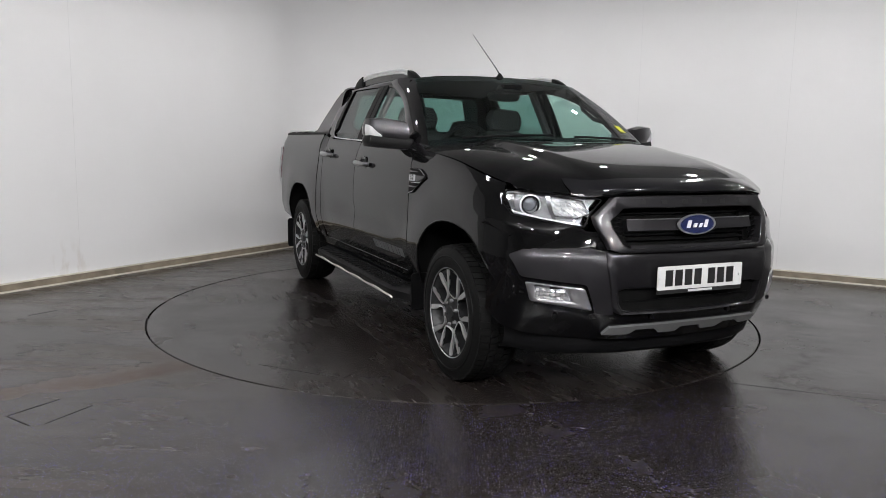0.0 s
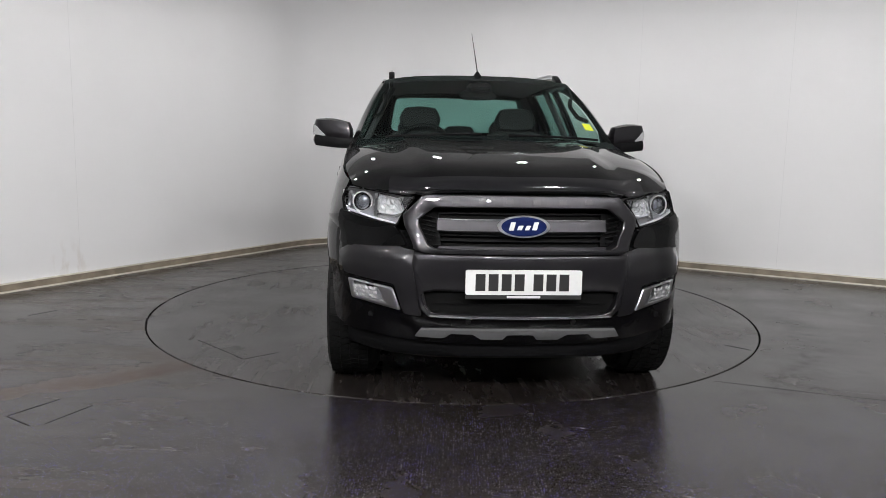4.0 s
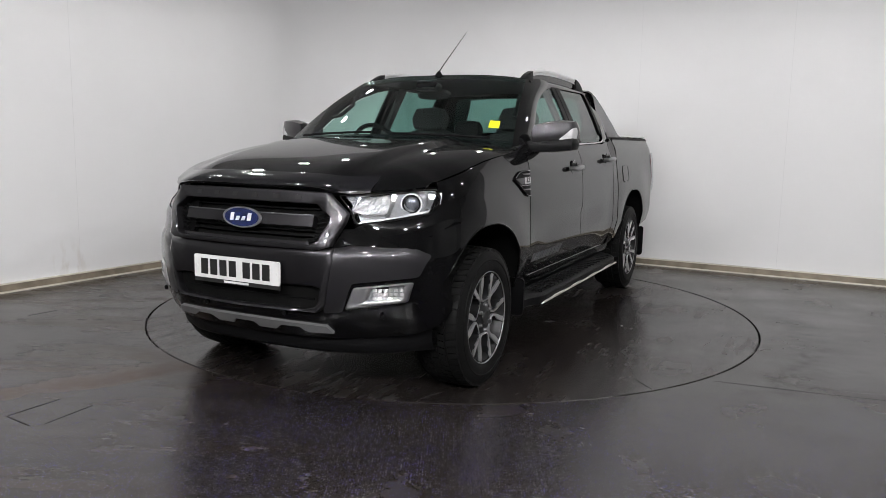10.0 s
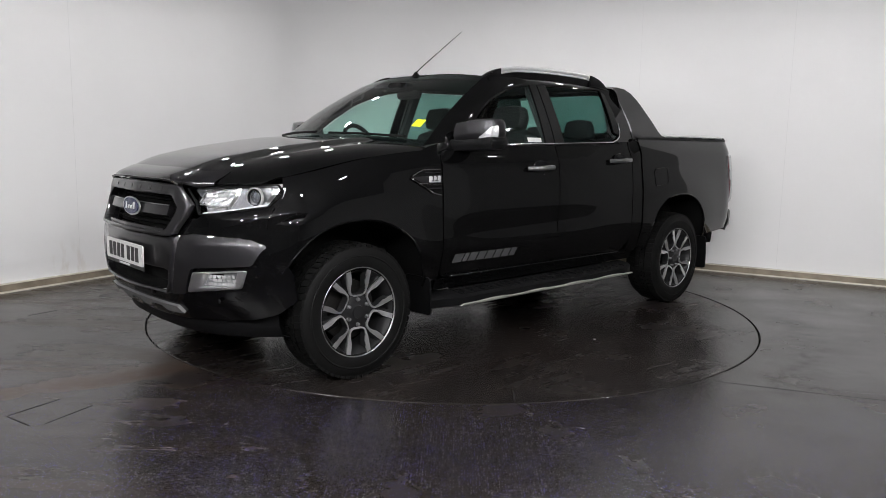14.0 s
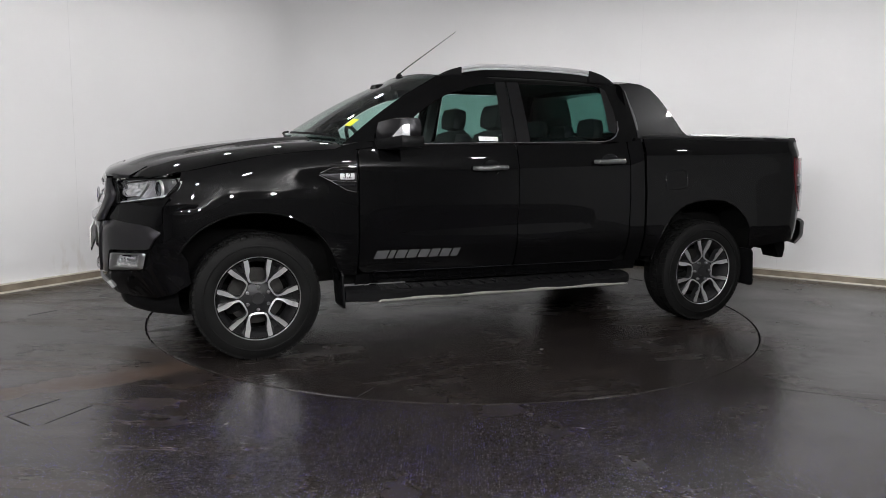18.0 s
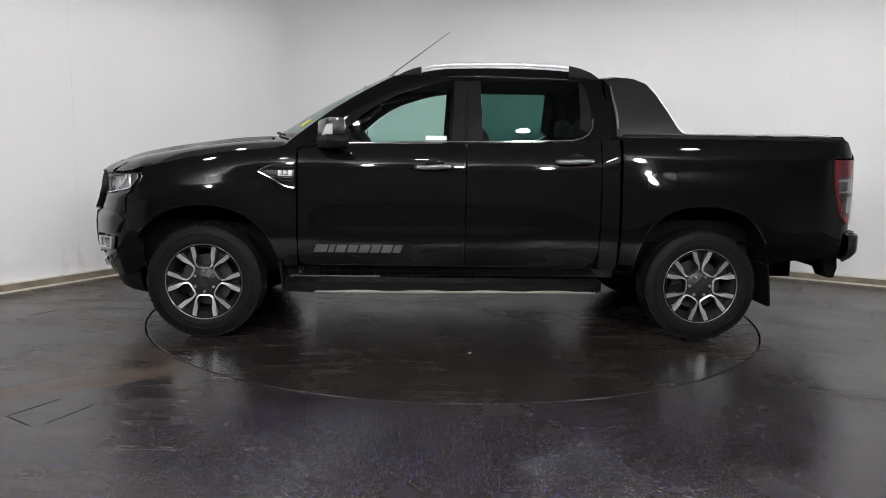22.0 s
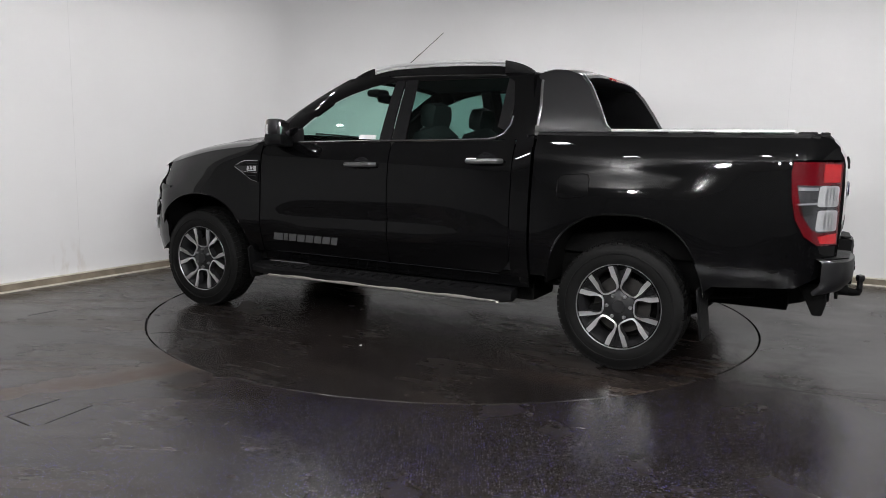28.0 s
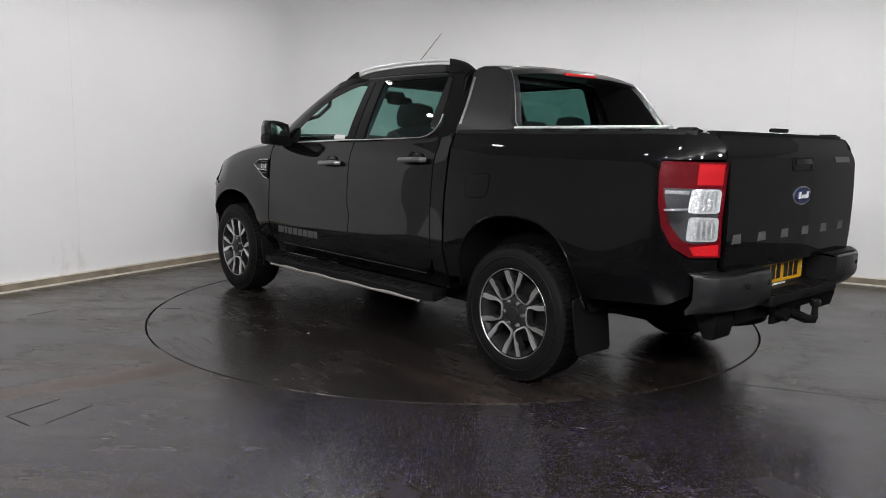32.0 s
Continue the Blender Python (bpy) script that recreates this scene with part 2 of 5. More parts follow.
def pch(xs, ys):
    """A smooth monotone curve through the knots."""
    xs, ys = np.array(xs, float), np.array(ys, float)
    h, d = np.diff(xs), np.diff(ys) / np.diff(xs)
    m = np.zeros(len(xs))
    for i in range(1, len(xs) - 1):
        if d[i - 1] * d[i] > 0:
            w1, w2 = 2 * h[i] + h[i - 1], h[i] + 2 * h[i - 1]
            m[i] = (w1 + w2) / (w1 / d[i - 1] + w2 / d[i])
    m[0], m[-1] = d[0], d[-1]
    xs_l, ys_l, m_l = xs.tolist(), ys.tolist(), m.tolist()

    def f(x):
        if x <= xs_l[0]:
            return ys_l[0]
        if x >= xs_l[-1]:
            return ys_l[-1]
        i = 0
        while x > xs_l[i + 1]:
            i += 1
        hh = xs_l[i + 1] - xs_l[i]
        t = (x - xs_l[i]) / hh
        return ((1 + 2 * t) * (1 - t) ** 2 * ys_l[i] + t * (1 - t) ** 2 * hh * m_l[i] + t * t * (3 - 2 * t) * ys_l[i + 1] + t * t * (t - 1) * hh * m_l[i + 1])
    return f


def clamp(v, a=0.0, b=1.0):
    return a if v < a else b if v > b else v


def sst(v, a, b):
    t = clamp((v - a) / (b - a))
    return t * t * (3 - 2 * t)


def panel_bm(outline, fn, out, du=0.06, dv=0.06, skirt=0.012):
    """A sheet cut to an outline in the plane (u, v), ruled into cells, laid on the surface fn(u, v), with its edge folded inwards."""
    bm = bmesh.new()
    bm.faces.new([bm.verts.new((u, v, 0)) for u, v in outline])
    for axis, step in ((0, du), (1, dv)):
        lo, hi = min(p[axis] for p in outline), max(p[axis] for p in outline)
        k = math.ceil(lo / step + 1e-6)
        while k * step < hi - 1e-6:
            co = [0, 0, 0]
            no = [0, 0, 0]
            co[axis], no[axis] = k * step, 1
            bmesh.ops.bisect_plane(bm, geom=bm.verts[:] + bm.edges[:] + bm.faces[:], dist=1e-5, plane_co=co, plane_no=no)
            k += 1
    for v in bm.verts:
        v.co = fn(v.co.x, v.co.y)
    bm.normal_update()
    o = Vector(out)
    if sum(f.normal.dot(o) * f.calc_area() for f in bm.faces) < 0:
        bmesh.ops.reverse_faces(bm, faces=bm.faces[:])
        bm.normal_update()
    if skirt:
        edges = [e for e in bm.edges if len(e.link_faces) == 1]
        inner = {}
        for e in edges:
            for v in e.verts:
                if v not in inner:
                    inner[v] = bm.verts.new(v.co - v.normal * skirt)
        for e in edges:
            f = e.link_faces[0]
            for lp in f.loops:
                if lp.edge == e:
                    a, b2 = lp.vert, lp.link_loop_next.vert
            bm.faces.new((b2, a, inner[a], inner[b2]))
    return bm


def panel(name, outline, fn, material, parent, out, du=0.06, dv=0.06, skirt=0.012, label="", smooth=35):
    return part(name, panel_bm(outline, fn, out, du, dv, skirt), material, parent, label, smooth)


def box_bm(x0, x1, y0, y1, z0, z1, bevel=0.0, seg=2, bm=None):
    b = bmesh.new()
    bmesh.ops.create_cube(b, size=1, matrix=Matrix.LocRotScale(((x0 + x1) / 2, (y0 + y1) / 2, (z0 + z1) / 2), None, (abs(x1 - x0), abs(y1 - y0), abs(z1 - z0))))
    if bevel:
        bmesh.ops.bevel(b, geom=b.edges[:], offset=bevel, segments=seg, affect="EDGES", profile=0.6)
    if bm is None:
        return b
    me = bpy.data.meshes.new("tmp")
    b.to_mesh(me)
    b.free()
    bm.from_mesh(me)
    bpy.data.meshes.remove(me)
    return bm


def move(bm, m):
    bmesh.ops.transform(bm, matrix=m, verts=bm.verts[:])
    return bm


def prism_bm(poly, fn, depth, bevel=0.0, seg=2):
    """A polygon in (u, v) raised by depth: fn(u, v, d) gives the point at d metres of height."""
    b = bmesh.new()
    lo = [b.verts.new(fn(u, v, 0)) for u, v in poly]
    hi = [b.verts.new(fn(u, v, depth)) for u, v in poly]
    b.faces.new(hi)
    b.faces.new(lo[::-1])
    n = len(poly)
    for i in range(n):
        b.faces.new((lo[i], lo[(i + 1) % n], hi[(i + 1) % n], hi[i]))
    bmesh.ops.recalc_face_normals(b, faces=b.faces[:])
    if bevel:
        bmesh.ops.bevel(b, geom=b.edges[:], offset=bevel, segments=seg, affect="EDGES", profile=0.6)
    return b


def lathe_bm(profile, seg=48, axis="y"):
    """Turns a profile of (radius, along) round an axis."""
    b = bmesh.new()
    rings = []
    for k in range(seg):
        a = 2 * math.pi * k / seg
        ring = []
        for r, h in profile:
            p = (r * math.cos(a), h, r * math.sin(a)) if axis == "y" else (r * math.cos(a), r * math.sin(a), h) if axis == "z" else (h, r * math.cos(a), r * math.sin(a))
            ring.append(b.verts.new(p))
        rings.append(ring)
    for k in range(seg):
        p, q = rings[k], rings[(k + 1) % seg]
        for i in range(len(profile) - 1):
            b.faces.new((p[i], p[i + 1], q[i + 1], q[i]))
    bmesh.ops.remove_doubles(b, verts=b.verts[:], dist=1e-5)
    bmesh.ops.recalc_face_normals(b, faces=b.faces[:])
    return b


def tube_bm(points, radius, seg=10, flat=1.0):
    """A round bar along points; flat squashes it across its second axis. radius may be a list."""
    b = bmesh.new()
    pts = [Vector(p) for p in points]
    rings = []
    up0 = Vector((0, 0, 1))
    for i, p in enumerate(pts):
        d = (pts[min(i + 1, len(pts) - 1)] - pts[max(i - 1, 0)]).normalized()
        up = up0 if abs(d.dot(up0)) < 0.95 else Vector((1, 0, 0))
        s1 = d.cross(up).normalized()
        s2 = s1.cross(d)
        r = radius[i] if isinstance(radius, (list, tuple)) else radius
        rings.append([b.verts.new(p + s1 * r * math.cos(2 * math.pi * k / seg) + s2 * r * flat * math.sin(2 * math.pi * k / seg)) for k in range(seg)])
    for p, q in zip(rings, rings[1:]):
        for k in range(seg):
            b.faces.new((p[k], p[(k + 1) % seg], q[(k + 1) % seg], q[k]))
    b.faces.new(rings[0][::-1])
    b.faces.new(rings[-1])
    bmesh.ops.recalc_face_normals(b, faces=b.faces[:])
    return b


def strip_bm(rows, out=None):
    """A sheet through rows of equally many points."""
    b = bmesh.new()
    vs = [[b.verts.new(p) for p in r] for r in rows]
    for p, q in zip(vs, vs[1:]):
        for i in range(len(p) - 1):
            b.faces.new((p[i], p[i + 1], q[i + 1], q[i]))
    b.normal_update()
    if out is not None and sum(f.normal.dot(Vector(out)) * f.calc_area() for f in b.faces) < 0:
        bmesh.ops.reverse_faces(b, faces=b.faces[:])
    return b


def thing(name, label, category, group="", kind=""):
    return tagged(new(name), label, category, group, kind)


# ---- the room ----
R_TABLE = 2.237


def wall_path():
    """The white wall's foot: two flat runs joined by a wide rounded corner."""
    a, b, c, d = (Vector(p) for p in ((-4.046, -0.558), (-2.024, 2.983), (0.0, 3.428), (4.466, 1.055)))
    pts = []
    for k in range(25):
        t = k / 24
        pts.append(a.lerp(b, t))
    k0, k1 = Vector((-1.675, 3.65)), Vector((-0.986, 3.968))
    for k in range(1, 24):
        t = k / 24
        pts.append((1 - t) ** 3 * b + 3 * t * (1 - t) ** 2 * k0 + 3 * t * t * (1 - t) * k1 + t ** 3 * c)
    for k in range(25):
        pts.append(c.lerp(d, k / 24))
    return pts


def offset_path(pts, d):
    res = []
    for i, p in enumerate(pts):
        t = (pts[min(i + 1, len(pts) - 1)] - pts[max(i - 1, 0)]).normalized()
        res.append(p + Vector((-t.y, t.x)) * d)
    return res


def ribbon(name, inner, outer, z0, z1, material, label="", category="", bevel=0):
    """A wall of real thickness along a path."""
    rows = []
    for a, b in zip(inner, outer):
        rows.append([(a.x, a.y, z0), (a.x, a.y, z1), (b.x, b.y, z1), (b.x, b.y, z0), (a.x, a.y, z0)])
    bm = strip_bm(rows)
    bmesh.ops.remove_doubles(bm, verts=bm.verts[:], dist=1e-5)
    bmesh.ops.holes_fill(bm, edges=[e for e in bm.edges if len(e.link_faces) == 1])
    bmesh.ops.recalc_face_normals(bm, faces=bm.faces[:])
    return tagged(link(name, bm, material, smooth=30), label, category, kind="structure")


H_ROOM = 3.0


def build_room():
    path = wall_path()
    ribbon("wall_white", path, offset_path(path, 0.12), -0.02, H_ROOM, WALL, "smooth white painted curved studio wall", "wall")
    sk = ribbon("baseboard", offset_path(path, -0.022), offset_path(path, -0.002), 0.0, 0.066, SKIRTING, "worn stained timber skirting with dirty marks", "baseboard")
    ribbon("trim", offset_path(path, -0.026), offset_path(path, -0.002), 0.067, 0.078, SKIRTTOP, "pale chipped top edge of the skirting", "trim")
    ribbon("floor_edge_trim", offset_path(path, -0.034), offset_path(path, -0.024), 0.0, 0.014, SKIRTTOP, "pale sealant bead along the skirting", "trim")
    # unseen walls added to close the studio; their greys shape the paint's reflections
    mid = Vector((0, -3))
    for name, run, m, label in (("wall_grey", ((4.466, 1.055), (5.2, 0.64), (6.35, 0.02), (6.6, -0.1), (6.6, -1.5)), GREYWALL, "plain grey unseen wall, toned for reflections"), ("unseen_wall_right", ((6.6, -1.5), (6.6, -9.0), (3.2, -9.0)), PALEWALL, "paler grey unseen wall, toned to brighten reflections"), ("wall_back", ((3.2, -9.0), (-6.2, -9.0), (-6.2, -7.4)), BACKWALL, "plain grey unseen wall, toned for reflections"), ("unseen_wall_left", ((-6.2, -7.4), (-6.2, -1.2), (-4.046, -0.558)), PALEWALL, "paler grey unseen wall, toned to brighten reflections")):
        back = [Vector(p) for p in run]
        ribbon(name, back, [p + (p - mid).normalized() * 0.14 for p in back], -0.02, H_ROOM, m, label, "wall")
    # floor with the round pit of the turntable
    bm = bmesh.new()
    n = 160
    r1 = R_TABLE + 0.012
    ring = [bm.verts.new((r1 * math.cos(2 * math.pi * k / n), r1 * math.sin(2 * math.pi * k / n), 0)) for k in range(n)]
    low = [bm.verts.new((v.co.x, v.co.y, -0.08)) for v in ring]
    rim = []
    for k in range(n):
        c, s = math.cos(2 * math.pi * k / n), math.sin(2 * math.pi * k / n)
        q = 10.0 / max(abs(c), abs(s))
        rim.append(bm.verts.new((c * q, s * q, 0)))
    for k in range(n):
        j = (k + 1) % n
        bm.faces.new((ring[k], rim[k], rim[j], ring[j]))
        bm.faces.new((low[k], ring[k], ring[j], low[j]))
    bm.faces.new(low)
    bmesh.ops.recalc_face_normals(bm, faces=bm.faces[:])
    tagged(link("floor", bm, FLOOR), "dark speckled vinyl studio floor, glossy and dirty", "floor", kind="structure")
    # ceiling
    bm = box_bm(-7, 7, -9.5, 6, H_ROOM, H_ROOM + 0.1)
    tagged(link("ceiling", bm, CEIL, smooth=0), "plain grey studio ceiling", "ceiling", kind="structure")


def ceiling_light(x, y, r, rz=0.0):
    t = thing("ceiling_light", "round white glowing LED downlight in the ceiling", "ceiling light", "ceiling lights")
    w = 0.02
    part("frame", lathe_bm([(r, 0.0), (r, -0.024), (r + 0.006, -0.03), (r + w, -0.026), (r + w, 0.0)], 32, "z"), SATIN, t)
    part("diffuser", lathe_bm([(0, -0.004), (r - 0.002, -0.004), (r - 0.002, -0.018), (0, -0.020)], 28, "z"), PANEL, t)
    t.matrix_world = pose(x, y, H_ROOM - 0.001, 0, 0, rz)
    return t


# x, y, z, tilt towards the car, turn
CEILING_LIGHTS = [(-2.6, -2.9), (-0.9, -2.5), (0.9, -2.5), (2.6, -2.9), (-1.8, -4.6), (0.0, -4.4), (1.8, -4.6)]
# unseen floods added behind the camera to lift the walls and the car's front
FLOODS = [(-3.1, -6.2, 2.80, 70, 2), (-1.9, -6.5, 2.80, 70, -3), (-0.65, -6.6, 2.80, 70, -2), (0.65, -6.6, 2.80, 70, 0), (1.9, -6.5, 2.80, 70, -4), (3.1, -6.2, 2.80, 70, -12)]


def fill_flood():
    t = thing("fill_flood", "unseen round flood lamp added as fill, tilted towards the car", "flood light", "flood lights")
    part("housing", lathe_bm([(0, 0.06), (0.05, 0.058), (0.085, 0.03), (0.09, 0.004), (0.09, -0.006), (0.076, -0.006), (0.076, 0.004), (0, 0.004)], 28, "z"), GUN, t)
    part("diffuser", lathe_bm([(0, 0.003), (0.07, 0.003), (0.07, -0.004), (0, -0.006)], 28, "z"), FLOODED, t)
    part("yoke", tube_bm([(-0.12, 0, 0.02), (-0.12, 0, 0.10), (0.12, 0, 0.10), (0.12, 0, 0.02)], 0.010, 8), GUN, t)
    part("drop_bar", tube_bm([(0, 0, 0.10), (0, 0.12, 0.17)], 0.012, 8), GUN, t)
    return t


# unseen lamp added above the wall to even out its brightness
def wall_fill_light():
    t = thing("wall_fill_light", "small unseen round downlight added to brighten the wall", "downlight", "wall downlights")
    part("frame", lathe_bm([(0.055, 0.0), (0.055, -0.014), (0.059, -0.018), (0.072, -0.014), (0.072, 0.0)], 28, "z"), SATIN, t)
    part("diffuser", lathe_bm([(0, -0.003), (0.053, -0.003), (0.053, -0.012), (0, -0.013)], 24, "z"), STRIP, t)
    return t


def build_wall_fill():
    path = offset_path(wall_path(), -1.2)
    first = None
    for i in (0, 5, 10, 15, 20, 50, 55, 60, 65, 70):
        m = pose(path[i].x, path[i].y, H_ROOM - 0.001)
        if first is None:
            first = wall_fill_light()
            first.matrix_basis = m
        else:
            copy_thing(first, m)
    # three more fill lamps added where the right side came out too dark
    for x, y in ((4.1, -0.7), (4.7, -1.5), (3.2, -0.5)):
        copy_thing(first, pose(x, y, H_ROOM - 0.001))


def build_lights():
    first = ceiling_light(*CEILING_LIGHTS[0], 0.08)
    for x, y in CEILING_LIGHTS[1:]:
        copy_thing(first, pose(x, y, H_ROOM - 0.001))
    first = fill_flood()
    for k, (x, y, z, tilt, turn) in enumerate(FLOODS):
        m = pose(x, y, z, tilt, 0, turn)
        if k:
            copy_thing(first, m)
        else:
            first.matrix_basis = m
    build_wall_fill()

# ---- the turntable ----


def build_turntable():
    t = thing("turntable", "round dark vinyl turntable set flush in the floor", "turntable")
    n = 160
    bm = lathe_bm([(0, 0.0), (R_TABLE * 0.5, 0.0), (R_TABLE - 0.004, 0.0), (R_TABLE, -0.004), (R_TABLE, -0.05), (0, -0.05)], n, "z")
    part("deck", bm, TABLE, t)
    for a, b in (((1.027, -1.70), (1.453, -1.337)), ((1.453, -1.337), (1.314, -1.156)), ((1.28, 1.812), (1.156, 1.696))):
        part("cut_line", line_bm(a, b, 0.007), CUT, t, smooth=0)
    part("paint_fleck", prism_bm([(-0.049 + 0.012 * math.cos(k), 1.332 + 0.010 * math.sin(k)) for k in range(6)], lambda u, v, d: Vector((u, v, 0.0005 + d)), 0.001), WHITE, t, smooth=0)
    return t


def line_bm(a, b, w, z=0.0005, h=0.001):
    a, b = Vector(a), Vector(b)
    d = (b - a).normalized()
    n = Vector((-d.y, d.x)) * w / 2
    poly = [a + n * 0.3, a.lerp(b, 0.4) + n, b + n * 0.6, b - n * 0.6, a.lerp(b, 0.6) - n, a - n * 0.3]
    return prism_bm([(p.x, p.y) for p in poly], lambda u, v, dd: Vector((u, v, z + dd)), h)


def build_floor_marks():
    marks = (((-2.019, -2.538), (-1.854, -2.644)), ((-1.80, -2.62), (-1.702, -2.37)), ((-2.019, -2.538), (-1.90, -2.30)), ((-3.015, -0.608), (-2.906, -0.432)), ((1.452, -1.779), (1.937, -1.952)), ((1.937, -1.952), (2.6, -2.16)))
    for k, (p, q) in enumerate(marks):
        tagged(link("floor_seam", line_bm(p, q, 0.006 if k < 4 else 0.0015), CUT, smooth=0), "thin dark cut line in the vinyl floor", "floor seam", "floor seams", "structure")
    path = wall_path()
    for run, f, w in (((path[0], path[24]), 0.366, 0.004), ((path[48], path[-1]), 0.437, 0.003), ((path[48], path[-1]), 0.728, 0.003)):
        p, q = run[0].lerp(run[1], f), run[1]
        d = (q - p).normalized()
        n = Vector((d.y, -d.x)) * 0.0015
        a2, b2 = p + n, p + d * w + n
        tagged(link("wall_seam", strip_bm([[(a2.x, a2.y, 0.08), (a2.x, a2.y, H_ROOM)], [(b2.x, b2.y, 0.08), (b2.x, b2.y, H_ROOM)]]), SEAM, smooth=0), "thin joint between wall boards", "wall seam", "wall seams", "structure")


SEAM = mat("wall_joint_filler", (0.66, 0.655, 0.66), 0.6, 0, 0, 0.1, 4)

# ---- the pickup's surfaces: x forward, y to its left, z up, from the middle of the wheelbase ----
HUB_X, HUB_Z, TYRE_R = 1.61, 0.366, 0.371
sec = pch([0.42, 0.47, 0.55, 0.63, 0.67, 0.75, 0.90, 1.05, 1.12, 1.17, 1.21, 1.27, 1.34, 1.36], [0.830, 0.848, 0.874, 0.896, 0.905, 0.906, 0.907, 0.899, 0.892, 0.886, 0.868, 0.842, 0.822, 0.81])
zedge = pch([0.8, 1.02, 1.5, 2.02, 2.2, 2.45], [1.25, 1.238, 1.190, 1.085, 1.058, 1.045])
F_ARCH, R_ARCH = (0.490, 0.495, 2.2), (0.45, 0.53, 2.5)


def rho(x, z, rear):
    a, b, n = R_ARCH if rear else F_ARCH
    dx, dz = abs(x - (-HUB_X if rear else HUB_X)), max(z - HUB_Z, 0)
    return ((dx / a) ** n + (dz / b) ** n) ** (1 / n)


def side_y(x, z):
    zz = z
    if x > 0.95:
        zz = z + (1.24 - zedge(x)) * sst(z, 0.62, 1.1) * sst(x, 0.9, 1.3)
    if x < -0.94:
        zz = z - 0.068 * sst(-x, 0.94, 1.06) * sst(z, 1.02, 1.26)
    y = sec(zz)
    if -0.9 < x < 1.0:
        y -= 0.020 * math.exp(-((z - 0.755 + 0.02 * x) / 0.042) ** 2) * sst(x, -0.75, -0.2) * sst(x, 1.0, 0.6)
    if x > 0.8:
        y *= 1 - 0.028 * ((x - 0.8) / 1.2) ** 2
    for rear in (False, True):
        r = rho(x, z, rear)
        if r < 1.9:
            y += (0.019 * (1 - sst(r, 1.0, 1.9)) if rear else 0.024 * (1 - sst(r, 1.02, 1.62))) * (1 - sst(z, 0.95, 1.22))
    if x > 1.75:
        y -= 0.028 * sst(x, 1.75, 2.03) * sst(z, 0.84, 1.0)
    if x > 1.92:
        y -= 0.29 * ((x - 1.92) / 0.415) ** 2.1
    if x < -0.94:
        y -= 0.012 * sst(-x, 0.94, 1.06) * sst(z, 1.0, 1.3)
    if x < -2.36:
        y -= 0.185 * ((-2.36 - x) / 0.31) ** 2.6
    return y


gy = pch([1.2, 1.27, 1.37, 1.53, 1.68, 1.73], [0.865, 0.845, 0.808, 0.735, 0.656, 0.625])


def glass_y(x, z):
    return gy(z) * (1 - 0.022 * ((x + 0.1) / 0.9) ** 2)


hood_c = pch([0.9, 1.25, 1.4, 1.59, 1.79, 2.0, 2.22, 2.33, 2.385, 2.42, 2.445], [1.30, 1.285, 1.275, 1.253, 1.225, 1.190, 1.143, 1.105, 1.078, 1.056, 1.042])
hood_w = pch([0.9, 1.0, 2.0, 2.1, 2.2, 2.33, 2.40, 2.445], [0.85, 0.845, 0.815, 0.765, 0.68, 0.51, 0.455, 0.43])


def hood_z(x, y):
    w = side_y(x, zedge(x)) if x < 1.98 else min(hood_w(x), side_y(1.98, zedge(1.98)))
    r = clamp(abs(y) / w, 0, 1.03)
    z = hood_c(x) - (hood_c(x) - zedge(x)) * r ** (8.0 - 3.0 * sst(x, 1.7, 2.3))
    k = 0.46 + 0.10 * sst(x, 2.4, 1.2)
    fade = sst(x, 2.36, 2.1)
    z += 0.022 * fade * (1 - sst(abs(y), k - 0.045, k)) - 0.010 * fade
    return z


front_b = pch([0, 0.26, 0.45, 0.56, 0.70, 0.80, 0.86, 0.89, 0.905], [2.456, 2.444, 2.410, 2.356, 2.266, 2.182, 2.10, 2.02, 1.94])
front_d = pch([0.24, 0.28, 0.36, 0.42, 0.48, 0.56, 0.66, 0.76, 0.80, 0.86, 0.92, 1.06], [-0.115, -0.088, -0.045, -0.008, 0.018, 0.036, 0.040, 0.034, 0.022, -0.002, -0.026, -0.066])


def front_x(y, z):
    a = abs(y)
    k = 1 - 0.35 * sst(a, 0.6, 0.9) - 0.45 * sst(a, 0.35, 0.56) * sst(z, 0.84, 0.90)
    x = front_b(a) + front_d(z) * k
    x -= 0.034 * (1 - sst(a, 0.34, 0.60)) * sst(z, 0.44, 0.54) * (1 - sst(z, 0.74, 0.82))
    return x - 0.125 * sst(a, 0.44, 0.80) * sst(z, 0.86, 1.03)


def ws_point(q, s):
    """The windscreen: q from side to side, s from its foot to its top."""
    a = abs(q)
    yb, yt = 0.84 * q, 0.652 * q
    xb, xt = 1.287 - 0.210 * a ** 2.3, 0.47 - 0.050 * a ** 2
    zb, zt = 1.283 - 0.035 * a ** 2, 1.731 - 0.036 * a ** 2.5
    bulge = 0.022 * math.sin(math.pi * s)
    return Vector((xb + (xt - xb) * s + bulge * 0.5, yb + (yt - yb) * s, zb + (zt - zb) * s + bulge))


def roof_z(x, y):
    zc = 1.752 - 0.021 * (max(x + 0.2, 0) / 0.7) ** 2 - 0.010 * (min(x + 0.2, 0) / 0.7) ** 2 - 0.008 * sst(x, -0.85, -1.05)
    return zc - 0.034 * (abs(y) / 0.61) ** 3.2


def rear_x(y, z):
    """The tailgate's face."""
    return -2.675 - 0.012 * (1 - (y / 0.7) ** 2) + 0.065 * sst(z, 1.20, 1.36) - 0.012 * math.sin(clamp((z - 0.7) / 0.6) * math.pi)


